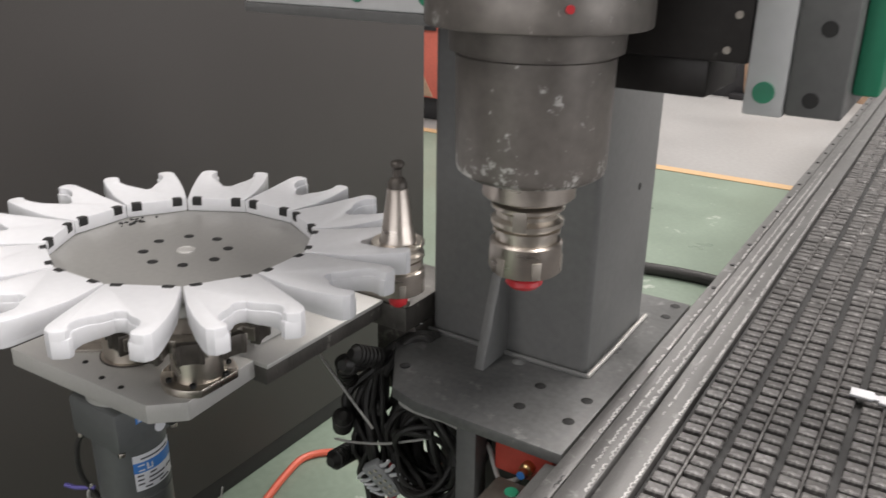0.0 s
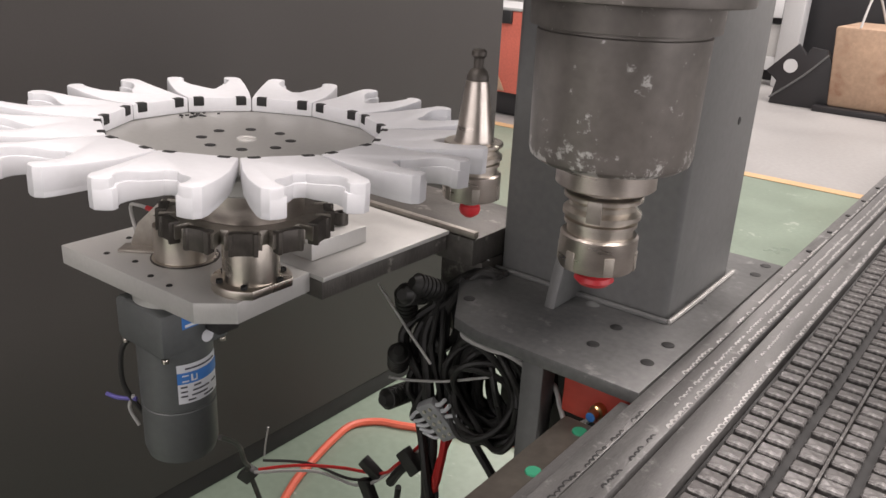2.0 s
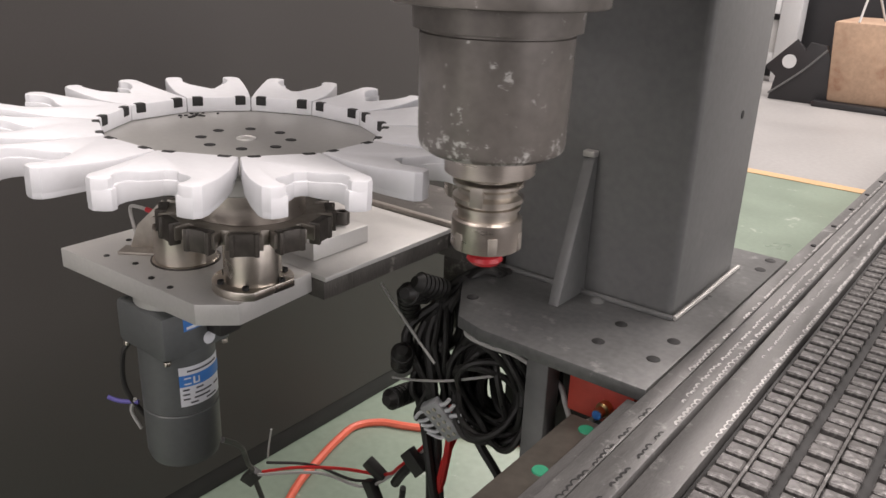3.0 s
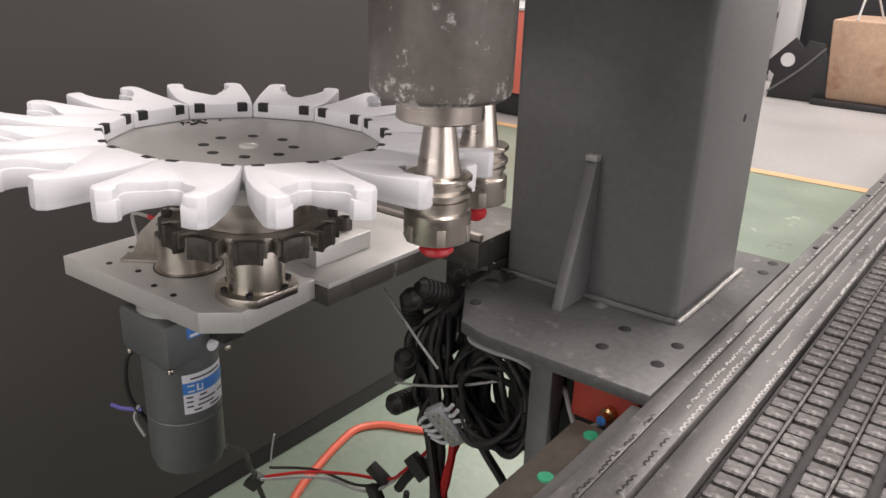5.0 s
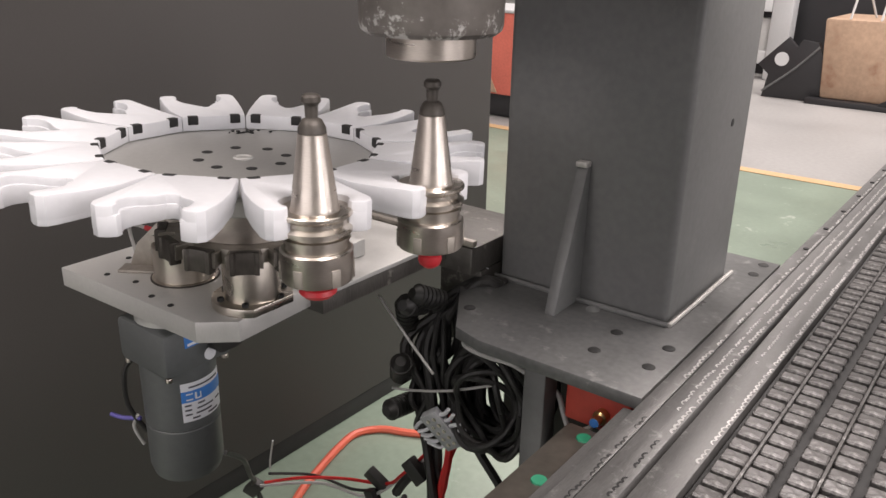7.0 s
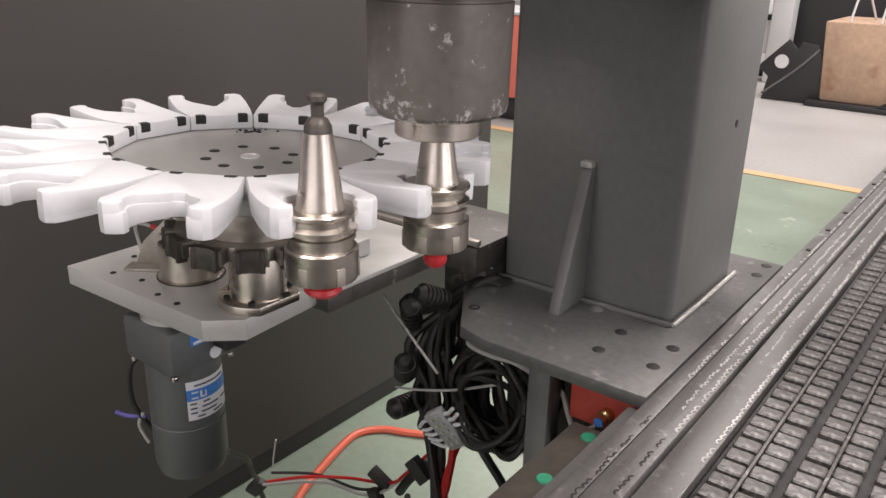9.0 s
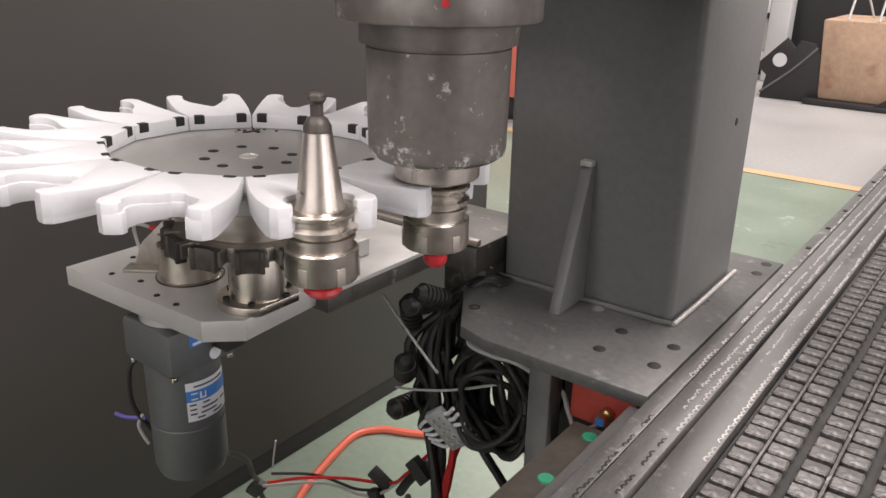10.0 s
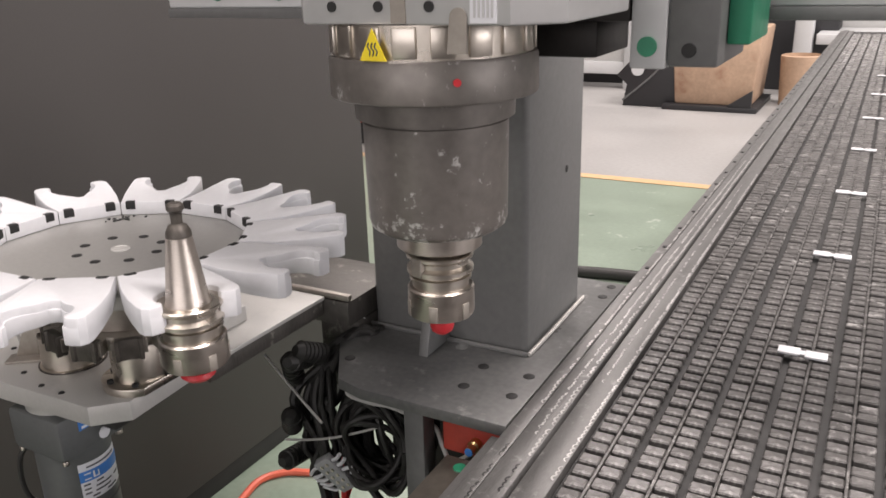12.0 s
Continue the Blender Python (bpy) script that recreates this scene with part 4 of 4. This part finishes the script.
part("shelf", box(-0.30, 2.6, 0.0, 0.5, 0.30, 0.36, 0.006), M_WHITEPAINT, frame_w)
part("back_panel", box(-0.30, 2.6, 0.52, 0.6, 0.0, 1.6, 0.006), M_WALL, frame_w)

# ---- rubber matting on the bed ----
# Base sheet, coloured near black to deepen the shade between blocks.
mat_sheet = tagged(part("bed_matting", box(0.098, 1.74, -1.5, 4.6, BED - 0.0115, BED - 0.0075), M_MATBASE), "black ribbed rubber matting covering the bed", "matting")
PX, PY = 0.047, 0.037
block_bm = box(-0.0091, 0.0091, -0.0068, 0.0068, -0.0080, 0.0, 0.0013, seg=1)
block_me = bpy.data.meshes.new("mat_block")
block_bm.to_mesh(block_me)
block_bm.free()
block_me.materials.append(M_MAT)
src_v = [v.co.copy() for v in block_me.vertices]
src_f = [tuple(p.vertices) for p in block_me.polygons]
vs, fs, near = [], [], 0
for i in range(25):
    for half in (0, 1):
        x = 0.1115 + i * PX + half * 0.0216
        for j in range(270):
            y = -0.62 + (j // 2) * PY + (j % 2) * 0.0172 + half * 0.006
            h = BED + random.uniform(-0.0007, 0.0007)
            tip = random.uniform(-0.05, 0.08)
            if x < 0.30 and -0.26 < y < 0.40 and near < 300:
                o = new("mat_block", block_me)
                o.parent, o.location, o.rotation_euler = mat_sheet, (x, y, h), (tip, 0, 0)
                near += 1
            else:
                k = len(vs)
                vs += [(v.x + x, v.y + y, v.z + h + tip * v.y) for v in src_v]
                fs += [tuple(q + k for q in f) for f in src_f]
rest = bpy.data.meshes.new("mat_blocks")
rest.from_pydata(vs, [], fs)
rest.materials.append(M_MAT)
rest_ob = new("matting_rest", rest)
rest_ob.parent = mat_sheet
tagged(rest_ob, kind="stuff")
rib = bmesh.new()
for i in range(25):
    x = 0.1115 + i * PX + 0.0108
    box(x - 0.0011, x + 0.0011, -1.5, 4.58, BED - 0.005, BED - 0.0008, 0, rib)
part("mat_ribs", rib, M_MAT, mat_sheet)["kind"] = "stuff"
for k in range(7):
    y = 0.201 + k * 0.333 + 0.011 * k * k
    c = thing("mat_clip", pose(0.254 + 0.0055 * k, y, BED) @ Matrix.Scale(1.25, 4), "small white plastic clip set in the rubber matting", "clip", "white clips along the bed")
    part("tab", box(-0.020, -0.002, -0.007, 0.007, 0.0004, 0.003, 0.001), M_WHITE, c)
    part("tab", box(0.002, 0.020, -0.009, 0.005, 0.0004, 0.003, 0.001), M_WHITE, c)
    part("bridge", box(-0.004, 0.004, -0.004, 0.004, 0.0004, 0.0022, 0.0005), M_WHITE, c)


# ---- what moves ----
def motions():
    sx = [(0, 0.038), (0.3, 0.033), (0.6, 0.029), (1.0, 0.029), (2.0, 0.030), (2.5, 0.030), (2.6, 0.021), (2.8, -0.018), (3.0, -0.058), (3.1, -0.076), (3.2, -0.090), (3.3, -0.100), (3.45, CX + REACH * math.cos(radians(PHASE))), (10.15, CX + REACH * math.cos(radians(PHASE))), (10.2, -0.102), (10.3, -0.080), (10.4, -0.030), (10.5, 0.012), (10.6, 0.024), (10.7, 0.027), (11.2, 0.028), (12, 0.029)]
    sz = [(0, 0.974), (0.5, 0.961), (1, 0.938), (1.5, 0.915), (2, 0.893), (2.4, 0.881), (2.5, 0.880), (4.1, 0.880), (4.25, 0.881), (4.8, 0.904), (5, 0.9145), (5.5, 0.940), (6, 0.9615), (6.1, 0.9645), (7.8, 0.9645), (7.95, 0.961), (9, 0.911), (9.5, 0.887), (9.7, 0.881), (9.85, 0.880), (11.0, 0.880), (11.2, 0.883), (11.5, 0.890), (12, 0.910)]
    turn = [(0, 0), (6.6, 0), (6.7, -0.6), (6.8, -7), (6.9, -21), (7.0, -29.3), (7.1, -30), (7.2, -30), (12, -30)]

    def value(table, t):
        return float(np.interp(t, [a for a, _ in table], [b for _, b in table]))

    times = sorted({a for table in (sx, sz, turn) for a, _ in table})
    rows_s, rows_c, rows_a, rows_b = [], [], [], []
    for t in times:
        x, z, r = value(sx, t), value(sz, t), value(turn, t)
        rows_s.append((t, pose(x, SY, z)))
        rows_c.append((t, pose(CX, CY, DISC) @ LEAN @ pose(0, 0, 0, 0, 0, PHASE + r)))
        held = SEAT - 0.880
        at_a, at_b = radians(PHASE + r), radians(PHASE + 30 + r)
        rows_a.append((t, pose(x, SY, z + held) if t <= 3.45 else pose(CX + REACH * math.cos(at_a), CY + REACH * math.sin(at_a), SEAT, 0, 0, r)))
        rows_b.append((t, pose(CX + REACH * math.cos(at_b), CY + REACH * math.sin(at_b), SEAT, 0, 0, r) if t < 9.85 else pose(x, SY, z + held, 0, 0, -30)))
    walk(spindle, rows_s)
    walk(saddle, [(t, pose(m.translation.x, SY, 0)) for t, m in rows_s])
    walk(carousel, rows_c)
    walk(tool_a, rows_a)
    walk(tool_b, rows_b)


motions()
